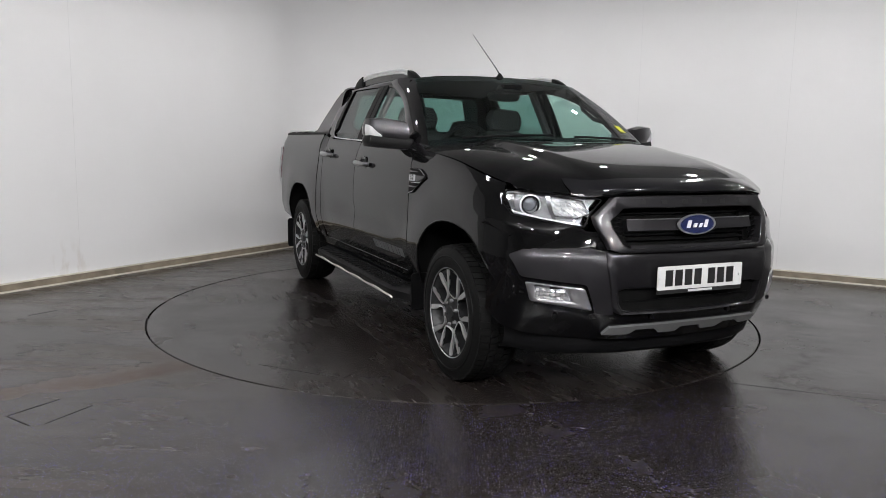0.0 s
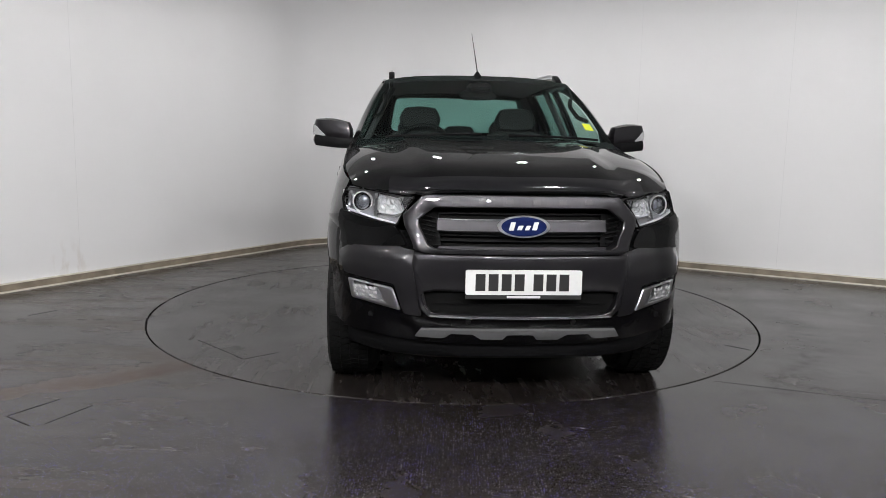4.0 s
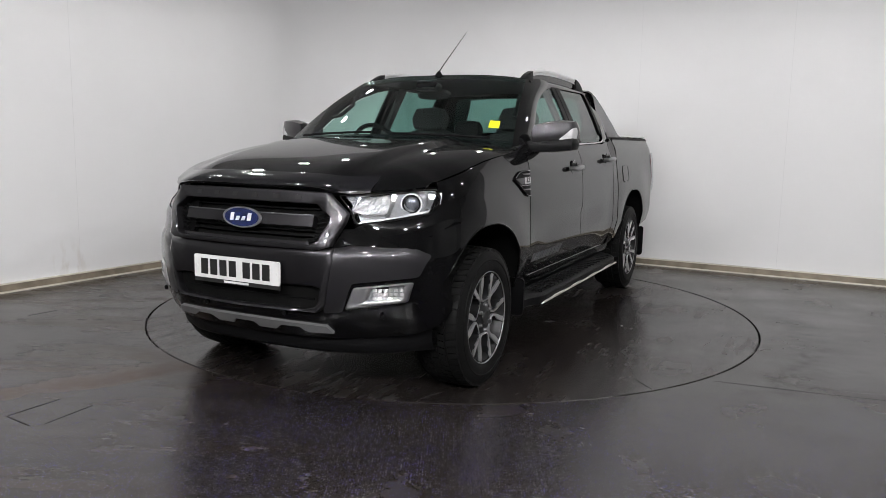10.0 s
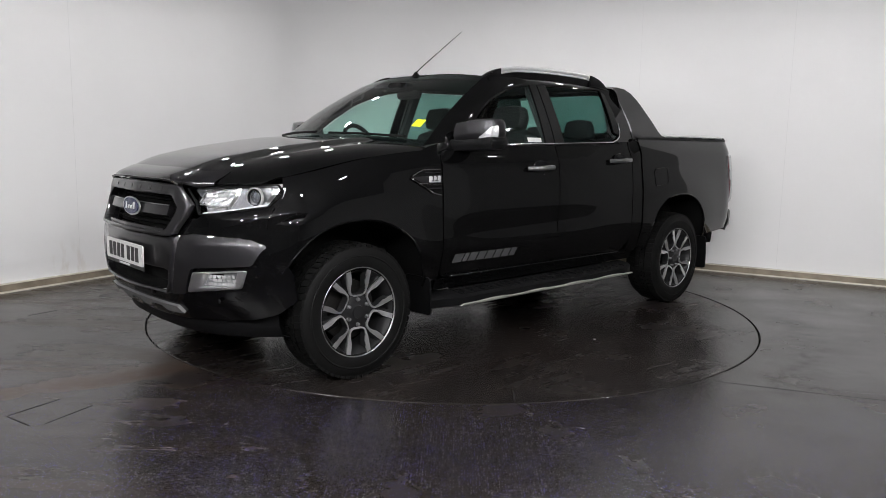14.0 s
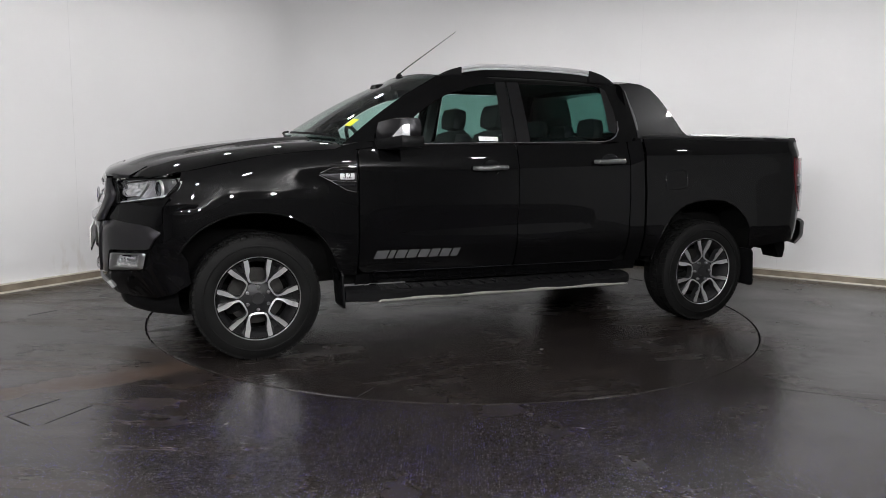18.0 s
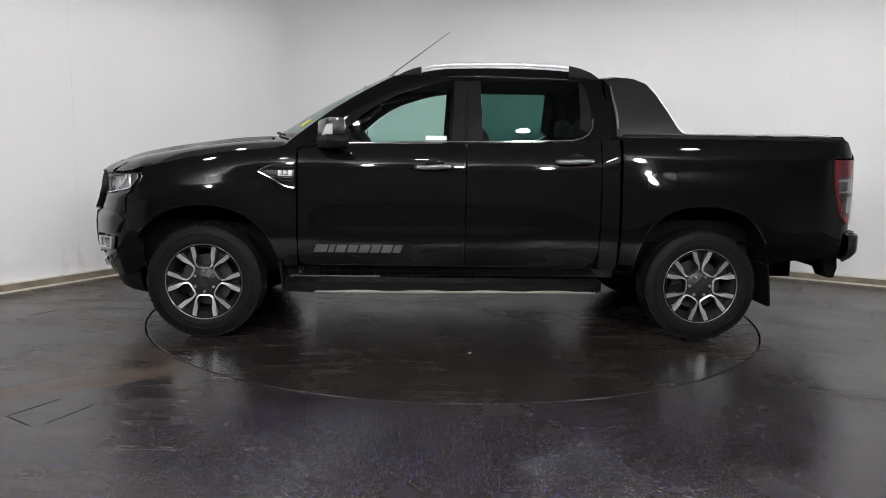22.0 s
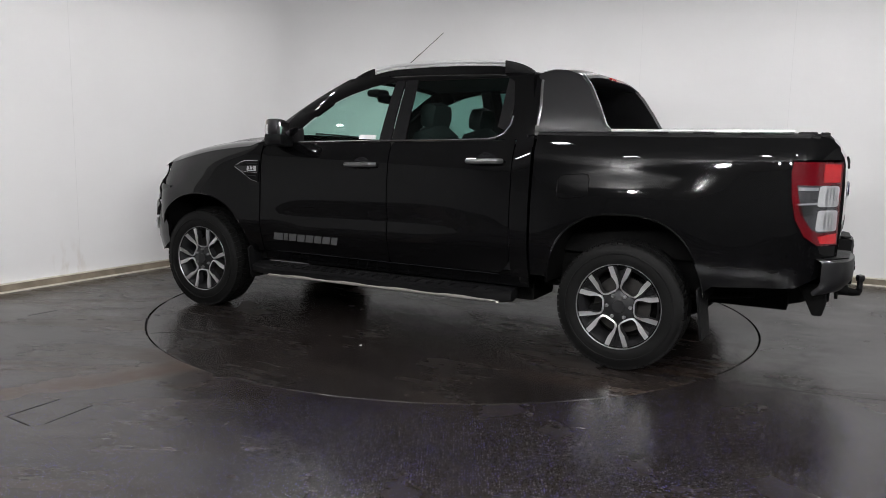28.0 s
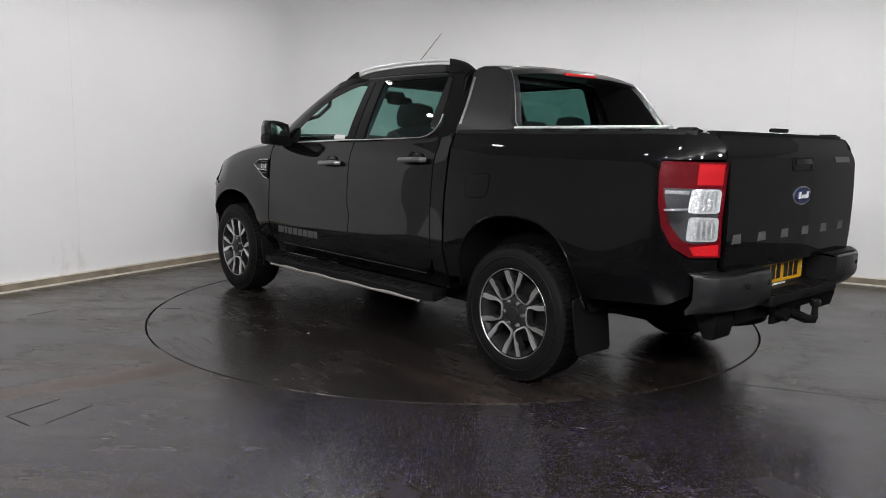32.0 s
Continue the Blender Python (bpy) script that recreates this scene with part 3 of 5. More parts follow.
def arch_curve(rear, lo, n=26, grow=1.0, flip=False):
    """Outline points of a wheel opening from its rear foot over the top to its front foot."""
    a, b, p = R_ARCH if rear else F_ARCH
    cx = -HUB_X if rear else HUB_X
    pts = []
    for k in range(n + 1):
        t = math.pi * k / n
        c, s = math.cos(t), math.sin(t)
        pts.append((cx - a * grow * math.copysign(abs(c) ** (2 / p), c), HUB_Z + b * grow * abs(s) ** (2 / p)))
    pts[0] = (pts[0][0], lo)
    pts[-1] = (pts[-1][0], lo)
    return pts


def side_map(s, d=0.0):
    return lambda x, z: Vector((x, s * (side_y(x, z) + d), z))


def front_w(y, z):
    """The bumper is a little narrower than the lamps above it."""
    return y * (0.974 + 0.026 * sst(z, 0.83, 0.91))


def front_map(d=0.0):
    return lambda y, z: Vector((front_x(y, z) + d, front_w(y, z), z))


def raised(s, base=0.0):
    return lambda u, v, d: Vector((u, s * (side_y(u, v) + base + d), v))


def raised_front(base=0.0):
    return lambda u, v, d: Vector((front_x(u, v) + base + d, front_w(u, v), v))


ROUND = ((0, 0.0), (0, 0.55), (0.08, 0.86), (0.25, 1.0), (0.5, 1.02), (0.75, 0.92), (0.93, 0.70), (1, 0.40), (1, -1.0))
LEDGE = ((0, -0.5), (0.015, 0.0), (0.05, 0.45), (0.12, 0.8), (0.24, 1.0), (0.92, 0.9), (0.97, 0.7), (1, 0.4), (1, -0.7))
FLAT = ((0, 0.0), (0, 0.75), (0.06, 0.95), (0.3, 1.0), (0.88, 0.88), (0.97, 0.72), (1, 0.4), (1, -2.0))


def ring_bm(outer, inner, fn, depth, shape=ROUND):
    """A raised frame with a rounded face between two outlines of equally many points."""
    b = bmesh.new()
    rows = []
    for t, h in shape:
        rows.append([b.verts.new(fn(p[0] + (q[0] - p[0]) * t, p[1] + (q[1] - p[1]) * t, depth * h)) for p, q in zip(outer, inner)])
    n = len(outer)
    for r, q in zip(rows, rows[1:]):
        for i in range(n):
            j = (i + 1) % n
            b.faces.new((r[i], r[j], q[j], q[i]))
    bmesh.ops.recalc_face_normals(b, faces=b.faces[:])
    return b


def refine(pts, n=6):
    """Adds points along a closed outline."""
    res = []
    for i, p in enumerate(pts):
        q = pts[(i + 1) % len(pts)]
        for k in range(n):
            res.append((p[0] + (q[0] - p[0]) * k / n, p[1] + (q[1] - p[1]) * k / n))
    return res


def soften(pts, r=0.02, n=4):
    """Rounds the corners of a closed outline."""
    res = []
    m = len(pts)
    for i in range(m):
        p, a, b = Vector(pts[i]), Vector(pts[i - 1]), Vector(pts[(i + 1) % m])
        d1, d2 = a - p, b - p
        k = min(r, d1.length * 0.45, d2.length * 0.45)
        s0, s1 = p + d1.normalized() * k, p + d2.normalized() * k
        for j in range(n + 1):
            t = j / n
            res.append(tuple((1 - t) ** 2 * s0 + 2 * t * (1 - t) * p + t * t * s1))
    return res


WIN_F = [(0.80, 1.262), (0.04, 1.285), (0.022, 1.668), (0.17, 1.645), (0.30, 1.603), (0.44, 1.545), (0.56, 1.468), (0.68, 1.368)]
WIN_R = [(-0.165, 1.288), (-0.155, 1.672), (-0.79, 1.680), (-0.83, 1.655), (-0.862, 1.52), (-0.868, 1.40), (-0.835, 1.345), (-0.74, 1.305)]


def gmap(s, d=0.0):
    return lambda x, z: Vector((x, s * (glass_y(x, z) + d), z))


def build_body(truck):
    P = lambda *a, **k: panel(*a, **k)
    for s in (1, -1):
        o = (0, s, 0)
        # front wing
        arch = [p for p in arch_curve(False, 0.47)]
        top = [(x, zedge(x) - 0.004) for x in np.linspace(2.005, 1.02, 18)]
        out = [(1.018, 0.47)] + arch[:] 
        front = [(2.085, 0.50), (2.10, 0.66), (2.13, 0.76), (2.135, 0.88), (2.118, 0.918), (2.012, 1.042)]
        P("front_wing", out + front + top, side_map(s), PAINT, truck, o, 0.05, 0.05)
        # doors
        P("front_door", soften([(1.008, 0.50), (0.96, 0.475), (-0.055, 0.478), (-0.055, 1.272), (0.80, 1.250), (1.008, 1.222)], 0.03), side_map(s), PAINT, truck, o)
        P("rear_door", soften([(-0.063, 0.478), (-0.86, 0.485), (-0.925, 0.56), (-0.925, 1.31), (-0.80, 1.287), (-0.063, 1.272)], 0.03), side_map(s), PAINT, truck, o)
        # sill and cab corner
        P("sill", [(1.018, 0.40), (-1.04, 0.41), (-1.04, 0.47), (1.018, 0.465)], lambda x, z: Vector((x, s * (side_y(x, z) - 0.012), z)), PAINT, truck, o)
        P("cab_corner", [(-0.933, 0.475), (-0.933, 1.30), (-1.045, 1.32), (-1.05, 0.475)], side_map(s), PAINT, truck, o)
        # bed side, wrapping round to the tailgate
        arch = arch_curve(True, 0.50)
        tail = [(-2.448, 1.215), (-2.442, 1.15), (-2.452, 1.03), (-2.475, 0.92), (-2.52, 0.83), (-2.58, 0.785), (-2.665, 0.785)]
        back_out = [(-1.066, 0.50), (-1.066, 1.335), (-2.55, 1.340), (-2.61, 1.326), (-2.65, 1.285), (-2.665, 1.22)] + tail + [(-2.665, 0.66), (-2.50, 0.565), (-2.10, 0.535)] + arch
        P("bed_side", back_out, side_map(s), PAINT, truck, o, 0.045, 0.05)
        # upper door frames and pillars
        ws_edge = [ws_point(0.965 * s, k / 12) for k in range(13)]
        win_edge = []
        for p in ws_edge:
            zz = clamp(p.z, 1.262, 1.70)
            xx = np.interp(zz, [1.262, 1.368, 1.468, 1.545, 1.603, 1.645, 1.668, 1.70], [0.815, 0.695, 0.575, 0.455, 0.315, 0.18, 0.10, 0.02])
            win_edge.append(Vector((xx, s * (glass_y(xx, zz) + 0.004), zz)))
        rows = []
        for p, q in zip(ws_edge, win_edge):
            mid = p.lerp(q, 0.72) + Vector((0.020, s * 0.012, 0.014))
            rows.append([p, p.lerp(mid, 0.5) + Vector((0.006, s * 0.004, 0.006)), mid, mid.lerp(q, 0.5) + Vector((0.002, s * 0.004, 0.002)), q])
        part("windscreen_pillar", strip_bm(rows, (0.5, s, 0.5)), PAINT, truck)
        # scuttle corner below the pillar foot
        P("pillar_foot", [(1.30, 1.178), (0.80, 1.258), (0.80, 1.30), (0.95, 1.275), (1.08, 1.25), (1.20, 1.205)], lambda x, z: Vector((x, s * (side_y(x, min(z, zedge(x))) - 0.5 * max(z - zedge(x), 0) - 0.004), z)), PAINT, truck, o, 0.04, 0.02)
        # cant rail over the doors
        rows = []
        for k in range(22):
            x = 0.40 - k * (1.39 / 21)
            ztop = roof_z(x, 0.612)
            zwin = np.interp(x, [-0.95, -0.8, -0.15, 0.02, 0.17, 0.30, 0.44], [1.678, 1.682, 1.674, 1.668, 1.645, 1.603, 1.56])
            rows.append([Vector((x, s * 0.612, ztop)), Vector((x, s * (0.634 - 0.02 * ((x + .1) / .9) ** 2), min(1.712, ztop - 0.008))), Vector((x, s * (glass_y(x, 1.69) + 0.005), max(min(1.69, 1.69), zwin + .004))), Vector((x, s * (glass_y(x, zwin) + 0.004), zwin))])
        part("cant_rail", strip_bm(rows, (0, s, 0.3)), PAINT, truck)
        # centre pillar: two matt strips with the gap between the doors
        P("pillar_trim", [(0.036, 1.275), (-0.052, 1.275), (-0.052, 1.678), (0.018, 1.676)], gmap(s, 0.006), PLASTIC, truck, o)
        P("pillar_trim", [(-0.064, 1.275), (-0.162, 1.282), (-0.152, 1.680), (-0.064, 1.678)], gmap(s, 0.006), PLASTIC, truck, o)
        # rear quarter of the cab
        P("quarter_pillar", [(-0.868, 1.40), (-0.835, 1.342), (-0.79, 1.30), (-0.933, 1.30), (-1.045, 1.315), (-1.01, 1.66), (-0.97, 1.695), (-0.78, 1.688), (-0.83, 1.655), (-0.862, 1.52)], gmap(s, 0.004), PAINT, truck, o, 0.04, 0.05)
        P("window_surround", [(-0.80, 1.678), (-0.84, 1.655), (-0.868, 1.52), (-0.872, 1.40), (-0.845, 1.355), (-0.795, 1.375), (-0.80, 1.52)], gmap(s, 0.009), PLASTIC, truck, o, 0.04, 0.05, skirt=0.006)
        # side glass
        P("window", WIN_F, gmap(s, -0.004), GLASS, truck, o, 0.1, 0.06, skirt=0, label="pale green tinted side window").visible_shadow = False
        P("window", WIN_R, gmap(s, -0.004), PRIVACY, truck, o, 0.1, 0.06, skirt=0, label="dark tinted rear side window").visible_shadow = False
        # bright line along the window foot
        pts = [gmap(s, 0.008)(x, z) for x, z in ((0.82, 1.256), (0.6, 1.262), (0.3, 1.271), (0.04, 1.279), (-0.16, 1.282), (-0.5, 1.291), (-0.74, 1.299), (-0.80, 1.312), (-0.845, 1.338), (-0.875, 1.385), (-0.88, 1.44))]
        part("window_moulding", tube_bm(pts, 0.006, 8), CHROME, truck, "bright window moulding")
        # rocker shine line: a gloss bead added to imitate the lower door edge's reflection
        part("sill_shine", tube_bm([side_map(s, 0.001)(x, 0.477) for x in np.linspace(0.9, -0.85, 14)], 0.0035, 6), GLOSSBLACK, truck)
    # bonnet
    w = lambda x: side_y(x, zedge(x)) - 0.011 if x < 1.98 else min(hood_w(x), side_y(1.98, zedge(1.98)) - 0.011)
    xs = list(np.linspace(1.06, 2.0, 12)) + [2.08, 2.16, 2.24, 2.30, 2.35, 2.375, 2.395]
    side = [(x, w(x)) for x in xs]
    cowl = [(1.22, -0.6), (1.27, -0.35), (1.285, 0.0), (1.27, 0.35), (1.22, 0.6)]
    nose = [(2.406, 0.3), (2.410, 0.0), (2.406, -0.3)]
    P("bonnet", side + nose + [(x, -y) for x, y in side[::-1]] + cowl, lambda x, y: Vector((x, y, hood_z(x, y))), PAINT, truck, (0, 0, 1), 0.045, 0.045)
    # wind deflector along the bonnet's front edge
    rows = []
    for k in range(31):
        y = -0.60 + 1.20 * k / 30
        a = abs(y)
        x = np.interp(a, [0, 0.3, 0.43, 0.52, 0.60, 0.66, 0.70], [2.406, 2.400, 2.384, 2.338, 2.272, 2.21, 2.15])
        z = hood_z(min(x, 2.44) - 0.02, y)
        e = 1 - 0.8 * sst(a, 0.45, 0.60)
        rows.append([(x - 0.10, y * 0.985, hood_z(x - 0.10, y * 0.985) + 0.004), (x - 0.06, y, hood_z(x - 0.06, y) + 0.009 * e), (x - 0.02, y, hood_z(min(x, 2.44) - 0.03, y) + 0.006 * e), (x - 0.002, y, z - 0.003), (x + 0.003, y, z - 0.018)])
    part("bonnet_deflector", strip_bm(rows, (1, 0, 1)), GLOSSBLACK, truck, "gloss black bonnet stone deflector")
    # scuttle
    part("scuttle", strip_bm([[(1.30 - 0.12 * (abs(q) ** 2), 0.76 * q, 1.268 - .03 * q * q), (1.20 - 0.2 * abs(q) ** 2, 0.80 * q, 1.262 - .03 * q * q)] for q in np.linspace(-1, 1, 15)], (0, 0, 1)), PLASTIC, truck)
    # windscreen
    part("windscreen", strip_bm([[ws_point(q, k / 10) for q in np.linspace(-0.965, 0.965, 21)] for k in range(11)], (1, 0, 0.5)), GLASS, truck, "pale green tinted windscreen").visible_shadow = False
    rows = [[ws_point(q, 0.93) + Vector((-.003, 0, -.003)), ws_point(q, 1.0) + Vector((-.003, 0, -.002))] for q in np.linspace(-0.965, 0.965, 21)]
    part("windscreen_border", strip_bm(rows, (1, 0, 0.5)), GLOSSBLACK, truck)
    rows = [[ws_point(q, 0.0) + Vector((-.003, 0, -.003)), ws_point(q, 0.07) + Vector((-.003, 0, -.003))] for q in np.linspace(-0.965, 0.965, 21)]
    part("windscreen_border", strip_bm(rows, (1, 0, 0.5)), GLOSSBLACK, truck)
    # roof
    rx = [0.47 - 0.10 * (y / 0.62) ** 2 * 0.8 for y in np.linspace(-0.612, 0.612, 13)]
    outl = list(zip(rx, np.linspace(-0.612, 0.612, 13))) + [(-1.0, 0.60), (-1.02, 0.3), (-1.02, -0.3), (-1.0, -0.60)]
    P("roof", outl, lambda x, y: Vector((x, y, roof_z(x, y))), PAINT, truck, (0, 0, 1), 0.08, 0.06)
    part("headliner", strip_bm([[(x, y, roof_z(x, y) - 0.03) for y in np.linspace(-0.58, 0.58, 9)] for x in np.linspace(0.38, -1.0, 8)], (0, 0, -1)), HEADLINE, truck)
    # cab's back with its window
    bw = soften([(-0.60, 1.37), (0.60, 1.37), (0.55, 1.66), (-0.55, 1.66)], 0.06)
    bo = []
    for u, v in bw:
        bo.append((u * 1.25, 1.515 + (v - 1.515) * 1.35))
    part("cab_back", ring_bm(bo, bw, lambda u, v, d: Vector((-1.015 + 0.05 * sst(v, 1.35, 1.7) - d, u, v)), 0.01), PAINT, truck)
    P("rear_window", bw, lambda y, z: Vector((-1.012 + 0.05 * sst(z, 1.35, 1.7), y, z)), PRIVACY, truck, (-1, 0, 0), 0.2, 0.1, skirt=0, label="dark tinted rear window").visible_shadow = False
    part("cab_back", box_bm(-1.045, -1.0, -0.83, 0.83, 0.48, 1.33), PAINT, truck)
    # dark structure inside
    for n, b in (("engine_bay", (1.02, 2.1, -0.55, 0.55, 0.38, 1.0)), ("cab_floor", (-1.0, 1.1, -0.80, 0.80, 0.40, 0.55)), ("bulkhead", (0.98, 1.06, -0.80, 0.80, 0.42, 1.2)), ("load_bed", (-2.6, -1.07, -0.60, 0.60, 0.62, 1.22)), ("chassis", (-2.45, 2.1, -0.42, 0.42, 0.36, 0.52))):
        part(n, box_bm(*b, 0.01), VOID, truck, smooth=0)
    for s in (1, -1):
        part("door_lining", box_bm(-0.92, 1.0, s * 0.76, s * 0.825, 0.5, 1.245, 0.02), DASH, truck)
        for rear in (False, True):
            pts = arch_curve(rear, 0.45, 24, 1.03)
            rows = [[Vector((x, s * (side_y(x, z) - 0.012), z)) for x, z in pts], [Vector((x, s * 0.56, z)) for x, z in pts]]
            part("arch_liner", strip_bm(rows), VOID, truck)
            part("arch_wall", prism_bm(pts, lambda u, v, d: Vector((u, s * (0.55 + d), v)), 0.01), VOID, truck, smooth=0)
            pts2 = arch_curve(rear, 0.50 if rear else 0.47, 24, 1.0)
            part("arch_lip", tube_bm([Vector((x, s * (side_y(x, z) - 0.004), z)) for x, z in pts2], 0.007, 6), PAINT, truck)


def build_front(truck):
    # body-coloured and grey bumper skins
    for s in (1, -1):
        P = lambda name, pts, m, d=0.0, label="", r=0.015: panel(name, soften([(s * y, z) for y, z in pts], r), front_map(d), m, truck, (1, 0, 0), 0.04, 0.04, 0.03, label)
        P("bumper_upper", [(0.535, 0.81), (0.84, 0.782), (0.862, 0.80), (0.835, 0.95), (0.66, 0.915), (0.57, 0.888)], PAINT)
        panel("bumper_skin", [(s * y, z) for y, z in ((0.48, 0.36), (0.62, 0.36), (0.80, 0.38), (0.868, 0.42), (0.872, 0.62), (0.90, 0.72), (0.90, 0.91), (0.835, 0.925), (0.70, 0.895), (0.56, 0.876), (0.48, 0.876))], front_map(-0.014), PAINT, truck, (1, 0, 0), 0.012, 0.05, 0.0)
        wing_top = pch([0.44, 0.48, 0.60, 0.78, 0.872], [0.788, 0.79, 0.815, 0.808, 0.755])
        panel("bumper_wing", soften([(s * y, z) for y, z in [(0.485, 0.79), (0.535, 0.795), (0.60, 0.815), (0.78, 0.808), (0.862, 0.752), (0.832, 0.656), (0.59, 0.635), (0.545, 0.50), (0.46, 0.492), (0.485, 0.62)]], 0.015), lambda y, z: Vector((front_x(y, z) + 0.016 - max(z - wing_top(abs(y)) + 0.07, 0) ** 2 / 0.17, front_w(y, z), z)), GREY, truck, (1, 0, 0), 0.03, 0.012, 0.03, "dark grey bumper side", 60)
        P("bumper_lower", [(0.0, 0.355), (0.0, 0.50), (0.44, 0.50), (0.52, 0.52), (0.56, 0.49), (0.79, 0.53), (0.845, 0.60), (0.885, 0.72), (0.90, 0.60), (0.90, 0.46), (0.872, 0.405), (0.80, 0.378), (0.62, 0.368), (0.46, 0.36)], PAINT, -0.004)
        P("bumper_backing", [(0.50, 0.48), (0.86, 0.48), (0.87, 0.80), (0.50, 0.82)], PAINT, -0.02)
        # fog lamp
        fog = [(0.812, 0.634), (0.595, 0.617), (0.555, 0.512), (0.792, 0.542)]
        fogo = soften([(s * y, z) for y, z in fog], 0.012)
        cy, cz = 0.705, 0.578
        inner = soften([(s * y, z) for y, z in ((0.785, 0.624), (0.66, 0.612), (0.635, 0.548), (0.765, 0.557))], 0.012)
        fl = part("fog_lamp", ring_bm(fogo, inner, raised_front(0.004), 0.016), SATIN, truck, "silver-framed fog lamp")
        part("reflector", panel_bm(inner, front_map(-0.006), (1, 0, 0), 0.02, 0.02, 0), LAMPGREY, fl)
        fr, rn2 = bmesh.new(), random.Random(9)
        for iy in range(6):
            for iz in range(3):
                y0, z0 = 0.652 + 0.019 * iy, 0.556 + 0.019 * iz
                dx = [0.001 + rn2.uniform(-0.005, 0.005) for _ in range(4)]
                fr.faces.new([fr.verts.new((front_x(y, z) + d, s * y, z)) for (y, z), d in zip(((y0, z0), (y0 + 0.015, z0), (y0 + 0.015, z0 + 0.015), (y0, z0 + 0.015)), dx)])
        part("reflector_facets", fr, REFLECTOR, fl, smooth=0)
        part("bulb_mask", prism_bm([(s * (0.70 + 0.022 * math.cos(k * .4)), 0.612 + 0.022 * math.sin(k * .4)) for k in range(16)], raised_front(-0.004), 0.010), GLOSSBLACK, fl)
        part("lens", panel_bm(inner, front_map(0.010), (1, 0, 0), 0.03, 0.03, 0), CLEAR, fl)
        # headlamp
        hl = [(0.476, 1.026), (0.60, 1.038), (0.72, 1.048), (0.808, 1.052), (0.828, 1.0), (0.815, 0.938), (0.70, 0.912), (0.560, 0.893), (0.53, 0.955)]
        hm = lambda d: (lambda u, v, h: Vector((front_x(u, v) + d + h * 0.8, u + s * h * 0.5, v)))
        ho = soften([(s * y, z) for y, z in hl], 0.012)
        hi = [(s * 0.68 + (u - s * 0.68) * 0.965, 0.978 + (v - 0.978) * 0.925) for u, v in ho]
        hp = part("headlamp", ring_bm(ho, hi, hm(-0.004), 0.008), SLAT, truck, "clear headlamp with black surround")
        part("housing", panel_bm(ho, lambda y, z: Vector((front_x(y, z) - 0.055, y, z)), (1, 0, 0), 0.03, 0.02, 0), LAMPGREY, hp, "silver inner housing")
        def disc(cyy, czz, r0, r1, dep, m, nm, parent):
            bmd = lathe_bm([(0, 0.012), (r0 * .6, 0.010), (r0, 0.0)] if r1 is None else [(r0, 0), (r0, 0.014), (r1, 0.014), (r1, 0)], 24, "x")
            move(bmd, Matrix.Translation((front_x(cyy, czz) + dep, cyy, czz)) @ Euler((0, 0, s * 0.35)).to_matrix().to_4x4())
            return part(nm, bmd, m, parent)
        disc(s * 0.722, 0.985, 0.045, 0.051, -0.028, RAIL, "lamp_ring", hp)
        disc(s * 0.722, 0.985, 0.036, None, -0.030, PROJECTOR, "projector", hp)
        disc(s * 0.722, 0.985, 0.037, 0.043, -0.0285, GLOSSBLACK, "ring_mask", hp)
        facets, rnd = bmesh.new(), random.Random(5)
        for iy in range(7):
            for iz in range(4):
                y0, z0 = 0.518 + 0.0190 * iy, 0.940 + 0.0205 * iz
                dx = [-0.045 + rnd.uniform(-0.007, 0.007) for _ in range(4)]
                facets.faces.new([facets.verts.new((front_x(y, z) + d, s * y, z)) for (y, z), d in zip(((y0, z0), (y0 + 0.0180, z0), (y0 + 0.0180, z0 + 0.0195), (y0, z0 + 0.0195)), dx)])
        part("reflector_facets", facets, REFLECTOR, hp, smooth=0)
        part("bowl_rim", tube_bm([(front_x(s * y, z) - 0.03, s * y, z) for y, z in ((0.525, 0.955), (0.545, 1.012), (0.64, 1.028), (0.66, 0.99), (0.65, 0.94), (0.575, 0.932), (0.525, 0.955))], 0.004, 6), CHROME, hp)
        part("divider", panel_bm([(s * 0.655, 0.925), (s * 0.668, 0.925), (s * 0.665, 1.03), (s * 0.65, 1.03)], front_map(-0.02), (1, 0, 0), .02, .02, 0.03), CHROME, hp)
        part("light_bar", panel_bm([(s * 0.57, 0.901), (s * 0.70, 0.922), (s * 0.80, 0.948), (s * 0.828, 0.985), (s * 0.824, 1.036), (s * 0.816, 1.034), (s * 0.819, 0.988), (s * 0.795, 0.955), (s * 0.70, 0.930), (s * 0.575, 0.909)], front_map(-0.010), (1, 0, 0), .03, .03, 0.02), RAIL, hp)
        part("side_lamp", panel_bm([(s * 0.785, 0.965), (s * 0.815, 0.965), (s * 0.815, 1.03), (s * 0.775, 1.035)], front_map(-0.014), (1, 0, 0), .03, .03, 0.02), CHROME, hp)
        part("mask", panel_bm([(s * 0.495, 1.018), (s * 0.53, 1.022), (s * 0.545, 0.985), (s * 0.532, 0.975)], front_map(-0.03), (1, 0, 0), .03, .03, 0.02), SMOKE, hp)
        part("lens", panel_bm(ho, front_map(0.0), (1, 0, 0), 0.03, 0.03, 0), CLEAR, hp)
        # front sensors
        for yy in (0.24, 0.68):
            b = lathe_bm([(0, 0.006), (0.011, 0.005), (0.013, 0.0)], 16, "x")
            part("parking_sensor", move(b, Matrix.Translation((front_x(yy, 0.475), s * yy, 0.475))), PLASTIC, truck)
        # mesh cheeks of the grille
        for r in range(6):
            zz = 0.835 + r * 0.02
